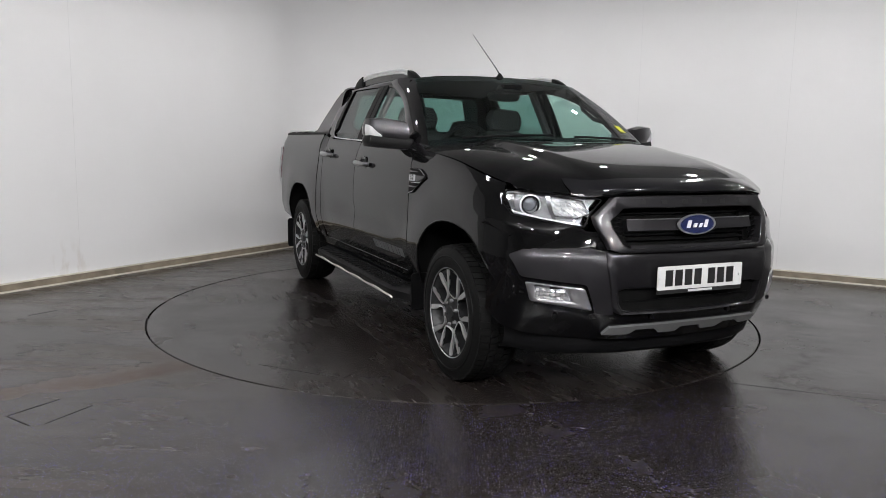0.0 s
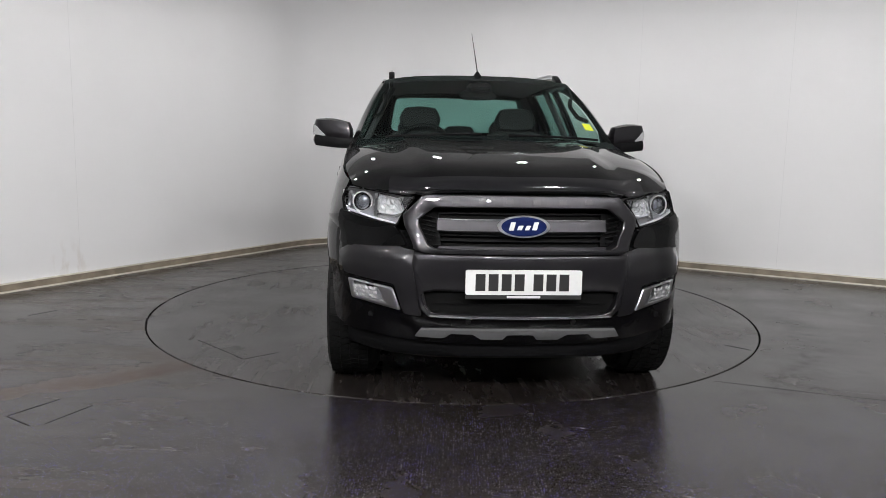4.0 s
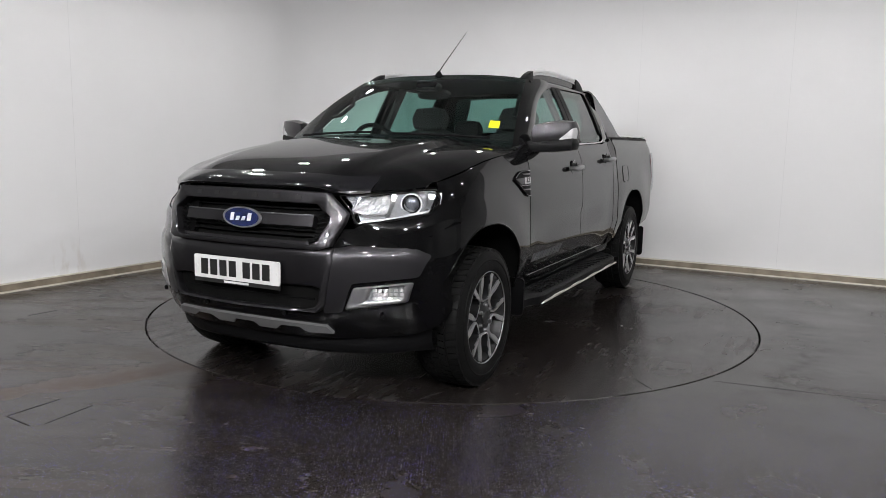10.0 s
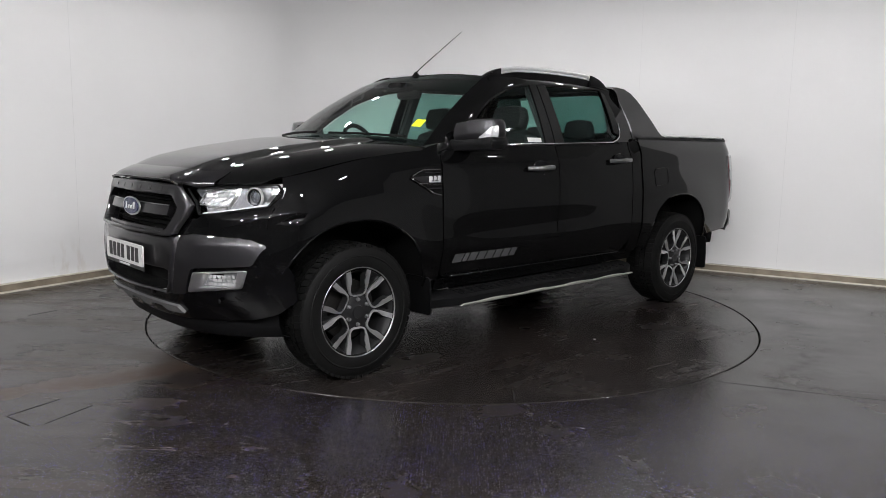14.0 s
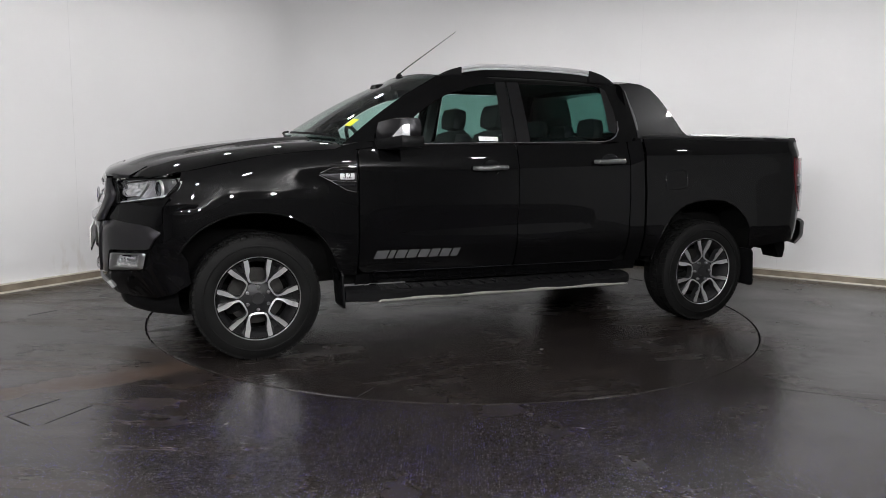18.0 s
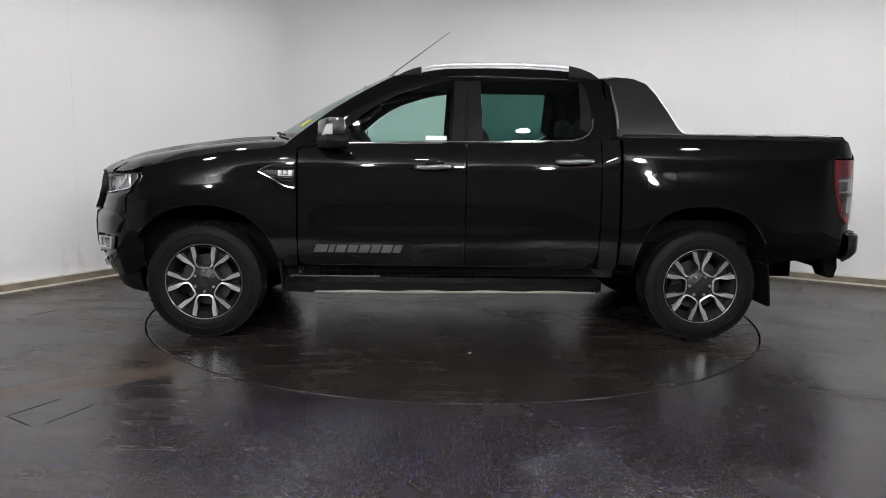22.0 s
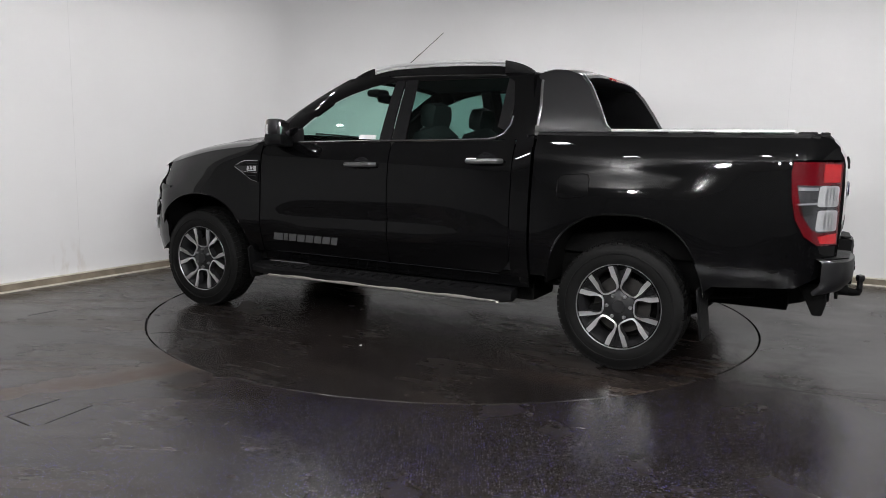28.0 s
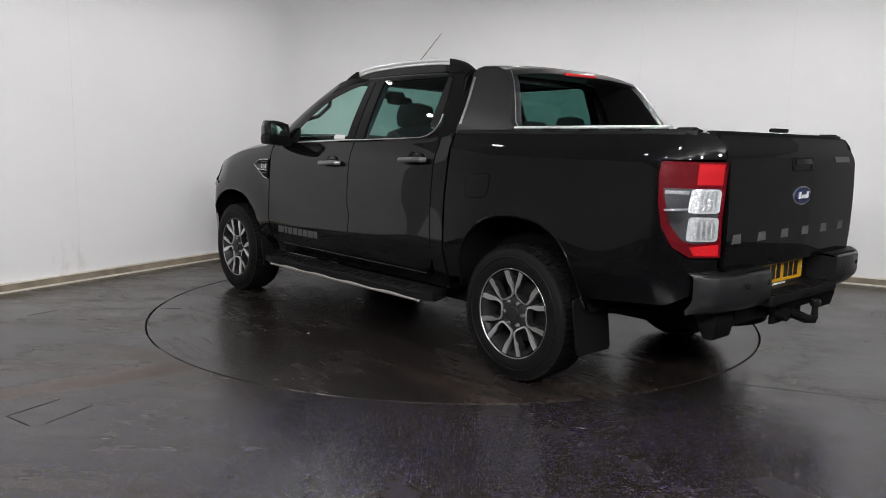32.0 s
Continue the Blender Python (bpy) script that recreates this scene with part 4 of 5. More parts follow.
            part("grille_mesh", tube_bm([(front_x(yy, zz) - 0.02, s * yy, zz + (yy - .4) * 0.2) for yy in (0.385, 0.41, 0.44, 0.47)], 0.004, 6), SLAT, truck)
        part("grille_cheek", panel_bm([(s * 0.375, 0.815), (s * 0.44, 0.815), (s * 0.485, 0.93), (s * 0.43, 0.975), (s * 0.375, 0.975)], front_map(-0.045), (1, 0, 0), 0.04, 0.04, 0.02), SLAT, truck)
    # plastic valance set back under the bumper
    rows = []
    for k in range(25):
        y = -0.80 + 1.60 * k / 24
        x = front_b(abs(y)) - 0.10 - 0.06 * sst(abs(y), 0.62, 0.80)
        rows.append([(x + 0.02, y, 0.43), (x + 0.012, y, 0.33), (x - 0.005, y, 0.285), (x - 0.03, y, 0.268), (min(x - 0.10, 2.02), y * 0.97, 0.262), (1.97, y * 0.95, 0.30), (1.97, y * 0.95, 0.43)])
    part("valance", strip_bm(rows, (1, 0, -0.5)), PLASTIC, truck, "matt black plastic lower valance")
    # grille surround
    out = [(0.0, 1.043), (0.25, 1.043), (0.445, 1.040), (0.536, 0.945), (0.530, 0.90), (0.500, 0.80), (0.45, 0.785), (0.25, 0.785), (0.0, 0.785)]
    inn = [(0.0, 0.985), (0.25, 0.985), (0.395, 0.983), (0.465, 0.930), (0.46, 0.90), (0.435, 0.825), (0.40, 0.806), (0.25, 0.806), (0.0, 0.806)]
    full = lambda q: q + [(-y, z) for y, z in q[::-1][1:-1]]
    part("grille_surround", ring_bm(refine(full(out), 3), refine(full(inn), 3), raised_front(0.004), 0.028, FLAT), GREY, truck, "dark grey metallic grille surround")
    part("grille_back", panel_bm(full(inn), front_map(-0.07), (1, 0, 0), 0.08, 0.08, 0), VOID, truck)
    for z0, z1, ww, m, d in ((0.884, 0.934, 0.385, GREY, 0.012), (0.952, 0.960, 0.38, SLAT, -0.045), (0.968, 0.974, 0.38, SLAT, -0.045), (0.857, 0.866, 0.385, SLAT, -0.04), (0.834, 0.842, 0.385, SLAT, -0.04), (0.806, 0.818, 0.39, GREY, 0.004)):
        part("grille_bar", panel_bm([(-ww, z0), (ww, z0), (ww * 0.99, z1), (-ww * 0.99, z1)], front_map(d), (1, 0, 0), 0.05, 0.1, 0.05), m, truck)
    part("bar_edge", tube_bm([(front_x(y, 0.934) + 0.012, y, 0.934) for y in np.linspace(-0.38, 0.38, 15)], 0.003, 6), HANDLE, truck)
    # raised plain blocks where lettering stands on the surround
    for k in range(6):
        y = -0.30 + k * 0.12
        part("lettering_block", prism_bm([(y - 0.016, 1.005), (y + 0.016, 1.005), (y + 0.016, 1.024), (y - 0.016, 1.024)], raised_front(0.030), 0.003), DARKGREY, truck, smooth=0)
    oval_badge(truck, lambda u, v, d: Vector((front_x(u, 0.908) + 0.022 + d, u, 0.908 + v)), 0.118, 0.050)
    # grey bumper centre and the black intake under it
    centre = [(0.0, 0.787), (0.50, 0.792), (0.512, 0.74), (0.475, 0.53), (0.43, 0.492), (0.0, 0.488)]
    hole = [(0.0, 0.612), (0.40, 0.614), (0.452, 0.605), (0.438, 0.545), (0.408, 0.506), (0.0, 0.500)]
    part("bumper_centre", ring_bm(refine(full(centre), 4), refine(full(hole), 4), raised_front(0.004), 0.024, LEDGE), GREY, truck, "dark grey front bumper centre", 60)
    part("lower_intake", panel_bm(full(hole), front_map(-0.010), (1, 0, 0), 0.08, 0.08, 0), VOID, truck)
    part("intake_edge", tube_bm([(front_x(y, z) + 0.022, y, z) for y, z in ((-0.452, 0.60), (-0.44, 0.55), (-0.415, 0.515), (-0.36, 0.502), (-0.18, 0.499), (0.0, 0.498), (0.18, 0.499), (0.36, 0.502), (0.415, 0.515), (0.44, 0.55), (0.452, 0.60))], 0.005, 8), GREY, truck)
    for zz in (0.545,):
        part("intake_bar", panel_bm([(-0.40, zz), (0.40, zz), (0.40, zz + 0.008), (-0.40, zz + 0.008)], front_map(-0.006), (1, 0, 0), 0.08, 0.08, 0.004), SLAT, truck)
    # skid plate with scallops
    top = []
    for k in range(49):
        y = 0.475 - 0.95 * k / 48
        n = min(abs(y), abs(abs(y) - 0.265))
        top.append((y, 0.386 + 0.004 * (y / .44) ** 2 + 0.026 * (1 - sst(n, 0.055, 0.08))))
    panel("skid_plate", top + [(-0.452, 0.426), (-0.33, 0.433), (0.0, 0.436), (0.33, 0.433), (0.452, 0.426)], lambda y, z: Vector((front_x(y, z) + 0.012, y, z)), SATIN_GREY, truck, (1, 0, 0), 0.05, 0.03, 0.02, "silver-grey skid plate")
    number_plate(truck, lambda u, v, d: Vector((2.500 + d, u, 0.664 + v)), WHITE, 1)


SLAT = mat("grille_black", (0.0026, 0.0026, 0.0028), 0.6, 0, 0, 0.2, 40, 0.1, 700, spec=0.07)
PROJECTOR = mat("projector_lens", (0.26, 0.27, 0.30), 0.12, 0.7, 1.0, 0.05, 60)
LAMPGREY = mat("lamp_housing", (0.24, 0.24, 0.25), 0.28, 0.6, 0, 0.2, 60, 0.6, 160)
SATIN_GREY = mat("silver_grey_plastic", (0.17, 0.17, 0.174), 0.42, 0.5, 0, 0.08, 40, 0.05, 600)


def oval_badge(truck, fn, a, b):
    oval = lambda k: [(a * k * math.cos(2 * math.pi * i / 32), b * k * math.sin(2 * math.pi * i / 32)) for i in range(32)]
    bd = part("badge", prism_bm(oval(1.0), lambda u, v, d: fn(u, v, d * 0.6), 0.010, 0.0), SATIN, truck, "blue oval badge with chrome rim")
    part("enamel", prism_bm(oval(0.86), lambda u, v, d: fn(u, v, 0.005 + d), 0.004), BLUE, bd)
    # plain pale bars in place of the maker's script
    for x0, x1, y0, y1 in ((-0.58, -0.40, -0.34, 0.40), (-0.28, -0.10, -0.30, 0.10), (0.02, 0.18, -0.30, 0.10), (0.30, 0.48, -0.30, 0.42)):
        part("pale_bar", prism_bm([(a * x0, b * y0), (a * x1, b * y0), (a * (x1 + 0.08), b * y1), (a * (x0 + 0.08), b * y1)], lambda u, v, d: fn(u, v, 0.0093 + d), 0.002), WHITE, bd, smooth=0)



def number_plate(truck, fn, material, sgn):
    pl = part("number_plate", prism_bm(soften([(-0.26, -0.0555), (0.26, -0.0555), (0.26, 0.0555), (-0.26, 0.0555)], 0.01, 3), fn, 0.006), material, truck, "number plate with plain dark bars")
    x = -0.216
    for i, w in enumerate((0.044, 0.044, 0.044, 0.044, 0.0, 0.044, 0.044, 0.044)):
        if w:
            part("bar", prism_bm([(x, -0.038), (x + w, -0.038), (x + w, 0.038), (x, 0.038)], lambda u, v, d: fn(u, v, 0.0065 + d), 0.001), INK, pl, smooth=0)
        x += 0.058 if w else 0.026
    for u in (-0.243, 0.243):
        part("screw_cap", prism_bm([(u + 0.009 * math.cos(k * .7), 0.009 * math.sin(k * .7)) for k in range(9)], lambda uu, v, d: fn(uu, v, 0.0065 + d), 0.003), WHITE, pl)
    part("plate_surround", prism_bm([(-0.26, -0.075), (0.26, -0.075), (0.26, -0.056), (-0.26, -0.056)], lambda u, v, d: fn(u, v, d - 0.002), 0.006), INK, pl)
    part("small_print", prism_bm([(-0.075, -0.070), (0.075, -0.070), (0.075, -0.060), (-0.075, -0.060)], lambda u, v, d: fn(u, v, 0.0045 + d), 0.001), WHITE, pl, smooth=0)


def build_wheel(truck, x, s, phase):
    w = new("wheel")
    w.parent = truck
    w.location = (x, s * 0.905, HUB_Z + (0.004 if x < 0 else -0.002))
    # the outer face looks along +s y
    f = lambda prof: [(r, s * h) for r, h in prof]
    R = TYRE_R
    prof = [(0.232, -0.010), (0.240, -0.002), (0.252, 0.004), (0.285, 0.008), (0.318, 0.004), (0.342, -0.003), (0.356, -0.012), (0.358, -0.030), (R - 0.009, -0.07), (R - 0.008, -0.13), (R - 0.009, -0.19), (0.355, -0.215), (0.345, -0.245), (0.30, -0.262), (0.25, -0.255), (0.228, -0.245)]
    ty = part("tyre", lathe_bm(f(prof), 72), RUBBER, w, "black tyre with chunky tread")
    # tread blocks
    bm = bmesh.new()
    n = 62
    for k in range(n):
        for row, (h0, h1, off, r0) in enumerate(((-0.008, -0.060, 0.0, R - 0.001), (-0.068, -0.108, 0.5, R), (-0.114, -0.152, 0.0, R), (-0.158, -0.20, 0.5, R - 0.002))):
            a0, a1 = 2 * math.pi * (k + off) / n, 2 * math.pi * (k + off + 0.84) / n
            sk = 0.022 * (1 if row % 2 else -1)
            vs = []
            for rr, g in ((R - 0.016, 0), (r0, 0.0015)):
                for aa, hh in ((a0, h0), (a1, h0), (a1 + sk, h1), (a0 + sk, h1)):
                    drop = 0.006 if (row == 0 and hh == h0) else 0
                    vs.append(bm.verts.new(((rr - drop) * math.cos(aa), s * hh, (rr - drop) * math.sin(aa))))
            for q in ((4, 5, 6, 7), (0, 1, 5, 4), (1, 2, 6, 5), (2, 3, 7, 6), (3, 0, 4, 7)):
                bm.faces.new([vs[i] for i in q])
    bmesh.ops.recalc_face_normals(bm, faces=bm.faces[:])
    tagged(part("tread", bm, RUBBER, ty, smooth=0), kind="stuff")
    part("sidewall_ridge", lathe_bm(f([(0.300, 0.006), (0.303, 0.0095), (0.308, 0.0095), (0.311, 0.006)]), 64), RUBBER, ty)
    # rim barrel, lip and dark back
    part("rim", lathe_bm(f([(0.226, -0.245), (0.205, -0.23), (0.200, -0.12), (0.214, -0.03), (0.226, -0.012), (0.230, -0.004)]), 64), GUN, w, "gunmetal alloy rim")
    part("rim_lip", lathe_bm(f([(0.246, -0.008), (0.2455, 0.001), (0.2435, 0.0025), (0.2405, 0.0), (0.236, -0.010), (0.231, -0.016)]), 72), LIP, w, "machined alloy lip")
    part("brake_disc", lathe_bm(f([(0, -0.10), (0.165, -0.10), (0.165, -0.125), (0.05, -0.125)]), 40), DISC, w)
    part("brake_caliper", move(box_bm(-0.04, 0.04, -0.03, 0.03, 0.10, 0.19, 0.012), Matrix.Translation((0, s * -0.10, 0)) @ Euler((0, radians(110), 0)).to_matrix().to_4x4()), VOID, w)
    part("wheel_backing", lathe_bm(f([(0.0, -0.15), (0.205, -0.15), (0.205, -0.16), (0, -0.16)]), 32), VOID, w)
    # six webs with machined edges
    half = pch([0.07, 0.0935, 0.097, 0.102, 0.11, 0.12, 0.14, 0.16, 0.18, 0.236], [30.0, 29.9, 15.5, 10.5, 8.0, 7.5, 9.5, 13.0, 15.5, 16.5])
    rad = [0.085, 0.0935, 0.097, 0.102, 0.11, 0.12, 0.13, 0.14, 0.15, 0.165, 0.18, 0.20, 0.232]
    depth = pch([0.0, 0.07, 0.12, 0.232], [-0.018, -0.018, -0.014, -0.004])
    for k in range(6):
        c = math.radians(phase + 60 * k)
        pt = lambda r, deg, d: Vector((r * math.cos(c + math.radians(deg)), s * (depth(r) + d), r * math.sin(c + math.radians(deg))))
        rows = []
        for r in rad:
            h = half(r)
            rows.append([pt(r, -h, -0.05), pt(r, -h, 0), pt(r, -h * .34, -0.012), pt(r, -h * .26, -0.05 if r > .15 else -.008), pt(r, h * .26, -0.05 if r > .14 else -.008), pt(r, h * .34, -0.012), pt(r, h, 0), pt(r, h, -0.05)])
        sp = part("spoke", strip_bm(rows, (0, s, 0)), GUN, w)
        for e in (-1, 1):
            rows = []
            path = [(0.0935, 30.0), (0.0945, 22.0), (0.0970, 15.5), (0.102, 10.5)] + [(r, half(r)) for r in (0.108, 0.114, 0.12, 0.13, 0.14, 0.15, 0.16, 0.175, 0.20, 0.234)]
            for r, h in path:
                wd = math.degrees((0.0105 + 0.016 * sst(r, 0.125, 0.178)) / r)
                rows.append([pt(r, e * h, -0.006), pt(r, e * h, 0.003), pt(r - (0.010 if r < 0.1 else 0), e * (h - (0 if r < 0.1 else wd)), 0.001), pt(r - (0.010 if r < 0.1 else 0), e * (h - (0 if r < 0.1 else wd)), -0.014)])
            part("machined_face", strip_bm(rows, (0, s, 0)), ALLOY, sp, "bright machined spoke face")
    part("hub", lathe_bm(f([(0, -0.006), (0.034, -0.006), (0.036, -0.014), (0.046, -0.018), (0.084, -0.020), (0.0925, -0.026), (0.093, -0.07)]), 40), GUN, w)
    for k in range(6):
        a = math.radians(phase + 30 + 60 * k)
        b = lathe_bm(f([(0, 0.015), (0.008, 0.013), (0.0105, 0.002), (0.0105, -0.02)]), 10)
        part("wheel_nut", move(b, Matrix.Translation((0.068 * math.cos(a), s * -0.014, 0.068 * math.sin(a)))), SATIN_GREY, w)
    return w


BADGEGREY = mat("silver_badge_plate", (0.42, 0.42, 0.43), 0.45, 0.2, 0, 0.05, 60)


def build_rear(truck):
    tg = [(-0.70, 0.72), (0.70, 0.72), (0.70, 1.312), (0.685, 1.327), (-0.685, 1.327), (-0.70, 1.312)]
    gate = panel("tailgate", soften(tg, 0.02), lambda y, z: Vector((rear_x(y, z), y, z)), PAINT, truck, (-1, 0, 0), 0.03, 0.03, 0.02)
    fn = lambda u, v, d: Vector((rear_x(u, v) - d, u, v))
    ring = soften([(-0.11, 1.165), (0.11, 1.165), (0.11, 1.235), (-0.11, 1.235)], 0.012)
    inner = soften([(-0.095, 1.176), (0.095, 1.176), (0.095, 1.225), (-0.095, 1.225)], 0.01)
    part("tailgate_handle", ring_bm(ring, inner, fn, 0.008), PLASTIC, gate)
    part("handle_flap", prism_bm([(-0.09, 1.196), (0.09, 1.196), (0.09, 1.224), (-0.09, 1.224)], fn, 0.010, 0.003), GLOSSBLACK, gate)
    oval_badge(truck, lambda u, v, d: Vector((-2.692 - d * 1.8, -u, 1.045 + v)), 0.098, 0.046)
    for k in range(6):
        y = 0.614 - k * 0.2305
        part("tailgate_block", prism_bm([(y - 0.038, 0.846), (y + 0.038, 0.846), (y + 0.032, 0.888), (y - 0.032, 0.888)], fn, 0.003), DECAL, truck, smooth=0)
    part("tailgate_decal", prism_bm([(-0.62, 1.205), (-0.42, 1.205), (-0.42, 1.235), (-0.62, 1.235)], fn, 0.002), DECAL, truck, smooth=0)
    # spoiler lip over the tailgate, silver cover edge and lock
    part("tailgate_cap", move(box_bm(-0.022, 0.03, -0.685, 0.685, -0.016, 0.008, 0.006), Matrix.Translation((-2.578, 0, 1.338))), PLASTIC, truck, "black lip along the tailgate top")
    for s in (1, -1):
        lamp = new("tail_lamp")
        lamp.parent = truck
        out = [(-2.452, 1.208), (-2.446, 1.15), (-2.456, 1.03), (-2.479, 0.92), (-2.524, 0.835), (-2.585, 0.79), (-2.672, 0.79), (-2.672, 1.208)]
        m = lambda d: (lambda x, z: Vector((x, s * (side_y(x, z) + d), z)))
        o = (-0.5, s, 0)
        part("red_lens", panel_bm(out, m(0.004), o, 0.025, 0.03, 0.02), RED, lamp, "dark red tail lamp lens")
        part("brake_lens", panel_bm([(-2.592, 1.198), (-2.592, 1.108), (-2.664, 1.108), (-2.664, 1.198)], m(0.007), o, 0.02, 0.03, 0.006), REDBRIGHT, lamp)
        part("lower_lens", panel_bm([(-2.60, 0.798), (-2.667, 0.798), (-2.667, 0.85), (-2.585, 0.835)], m(0.007), o, 0.02, 0.03, 0.006), REDBRIGHT, lamp)
        part("clear_lens", panel_bm([(-2.476, 1.092), (-2.660, 1.092), (-2.660, 0.860), (-2.592, 0.850), (-2.556, 0.868), (-2.516, 0.93), (-2.488, 1.03)], m(0.006), o, 0.02, 0.03, 0.004), SMOKE, lamp, "smoky clear lens")
        for z0, z1 in ((0.985, 1.09), (0.862, 0.968)):
            cell = soften([(-2.572, z0), (-2.664, z0), (-2.664, z1), (-2.578, z1)], 0.016)
            well = soften([(-2.606, z0 + 0.010), (-2.656, z0 + 0.010), (-2.656, z1 - 0.010), (-2.609, z1 - 0.010)], 0.010)
            cup = part("reflector", panel_bm(cell, m(0.008), o, 0.012, 0.012, 0.006), REFLECTOR, lamp, "bright silver reflector")
            part("bulb_lens", panel_bm(well, m(0.0105), o, 0.012, 0.012, 0), LAMPGREY, cup)
            for x in (-2.618, -2.632, -2.646):
                part("lens_ridge", panel_bm([(x, z0 + 0.013), (x - 0.005, z0 + 0.013), (x - 0.005, z1 - 0.013), (x, z1 - 0.013)], m(0.0125), o, 0.02, 0.03, 0.003), REFLECTOR, cup)
        for k in range(6):
            zz = 0.940 + 0.009 * k
            part("lens_ridge", panel_bm([(-2.502 + 0.002 * k, zz), (-2.556, zz), (-2.556, zz + 0.0035), (-2.501 + 0.002 * k, zz + 0.0035)], m(0.0095), o, 0.02, 0.03, 0.003), VOID, lamp)
        part("lens_band", panel_bm([(-2.484, 1.082), (-2.572, 1.082), (-2.572, 1.066), (-2.484, 1.066)], m(0.0095), o, 0.02, 0.03, 0.003), LAMPGREY, lamp)
        part("lens_band", panel_bm([(-2.486, 1.000), (-2.572, 1.006), (-2.572, 0.998), (-2.488, 0.992)], m(0.0095), o, 0.02, 0.03, 0.003), LAMPGREY, lamp)
        part("lens", panel_bm(out, m(0.021), o, 0.025, 0.03, 0.012), CLEAR, lamp, "clear outer lens")
        # bumper ends
        rows = []
        for y, x in ((0.375, -2.752), (0.40, -2.765), (0.55, -2.762), (0.70, -2.742), (0.775, -2.712), (0.822, -2.665), (0.832, -2.615)):
            xi = min(x + 0.10, -2.585)
            yi = min(y, 0.86)
            rows.append([(xi, s * yi, 0.722), (x + 0.018, s * y, 0.716), (x + 0.004, s * y, 0.708), (x, s * y, 0.695), (x, s * y, 0.61), (x + 0.008, s * y, 0.585), (x + 0.04, s * y * .99, 0.548), (xi, s * yi, 0.53)])
        part("bumper_end", strip_bm(rows, (-1, s, 0)), DARKGREY, truck, "dark grey rear bumper corner")
        part("bumper_end_cap", strip_bm([[(-2.752, s * 0.375, 0.705), (-2.752, s * 0.375, 0.59)], [(-2.60, s * 0.34, 0.72), (-2.60, s * 0.34, 0.53)]]), PLASTIC, truck)
        part("bumper_tread", panel_bm([(-2.745, s * 0.39), (-2.735, s * 0.68), (-2.66, s * 0.80), (-2.62, s * 0.80), (-2.62, s * 0.36)], lambda x, y: Vector((x, y, 0.7245)), (0, 0, 1), 0.03, 0.05, 0.006), PLASTIC, truck)
        for yy in (0.43, 0.62):
            b = lathe_bm([(0, -0.006), (0.011, -0.005), (0.013, 0.0)], 16, "x")
            part("parking_sensor", move(b, Matrix.Translation((-2.762, s * yy, 0.665))), GLOSSBLACK, truck)
    part("bumper_step", box_bm(-2.762, -2.58, -0.38, 0.38, 0.535, 0.585, 0.012), PLASTIC, truck)
    for k in range(5):
        part("step_rib", box_bm(-2.755 + 0.018 * k, -2.745 + 0.018 * k, -0.34, 0.34, 0.584, 0.590, 0.002), PLASTIC, truck)
    part("plate_holder", box_bm(-2.612, -2.55, -0.36, 0.36, 0.57, 0.74, 0.01), PLASTIC, truck)
    number_plate(truck, lambda u, v, d: Vector((-2.616 - d, -u, 0.655 + v)), YELLOW, -1)
    # tow bar
    for s in (1, -1):
        part("tow_bracket", prism_bm([(-2.64, 0.57), (-2.65, 0.47), (-2.632, 0.395), (-2.585, 0.395), (-2.55, 0.47), (-2.50, 0.57)], lambda u, v, d: Vector((u, s * (0.50 + d), v)), 0.17, 0.012), VOID, truck)
    part("tow_beam", box_bm(-2.66, -2.56, -0.52, 0.52, 0.45, 0.54, 0.01), VOID, truck)
    tb = part("tow_ball", lathe_bm([(0, 0.105), (0.02, 0.10), (0.026, 0.085), (0.022, 0.066), (0.015, 0.06), (0.017, 0.0), (0, 0)], 20, "z"), GLOSSBLACK, truck)
    tb.location = (-2.81, 0.0, 0.44)
    part("tow_neck", tube_bm([(-2.62, 0, 0.48), (-2.70, 0, 0.45), (-2.77, 0, 0.432), (-2.805, 0, 0.436), (-2.81, 0, 0.46)], [0.026, 0.026, 0.024, 0.022, 0.018], 10), VOID, truck)
    part("tow_socket", move(lathe_bm([(0, -0.05), (0.032, -0.05), (0.032, 0.0), (0, 0.0)], 20, "x"), Matrix.Translation((-2.70, 0.17, 0.47))), PLASTIC, truck)
    part("tow_plate", box_bm(-2.70, -2.68, -0.10, 0.22, 0.42, 0.52, 0.004), VOID, truck)
    part("spare_wheel", move(lathe_bm([(0, 0.09), (0.2, 0.09), (0.34, 0.07), (0.365, 0.0), (0.34, -0.09), (0, -0.09)], 40, "z"), Matrix.Translation((-2.20, 0, 0.455))), RUBBER, truck)
    part("exhaust_pipe", tube_bm([(-1.6, -0.5, 0.40), (-2.2, -0.62, 0.42), (-2.5, -0.70, 0.41)], 0.035, 14), GUN, truck)
    part("underbody_tank", box_bm(-1.0, 0.5, 0.25, 0.62, 0.28, 0.45, 0.03), VOID, truck)
    part("rear_axle", tube_bm([(-HUB_X, -0.8, HUB_Z), (-HUB_X, 0.8, HUB_Z)], 0.055, 12), VOID, truck)
    part("front_axle", tube_bm([(HUB_X, -0.8, HUB_Z), (HUB_X, 0.8, HUB_Z)], 0.045, 12), VOID, truck)
    for s in (1, -1):
        part("leaf_spring", tube_bm([(-0.95, s * 0.5, 0.42), (-HUB_X, s * 0.5, 0.34), (-2.28, s * 0.5, 0.45)], 0.03, 8, 0.6), VOID, truck)


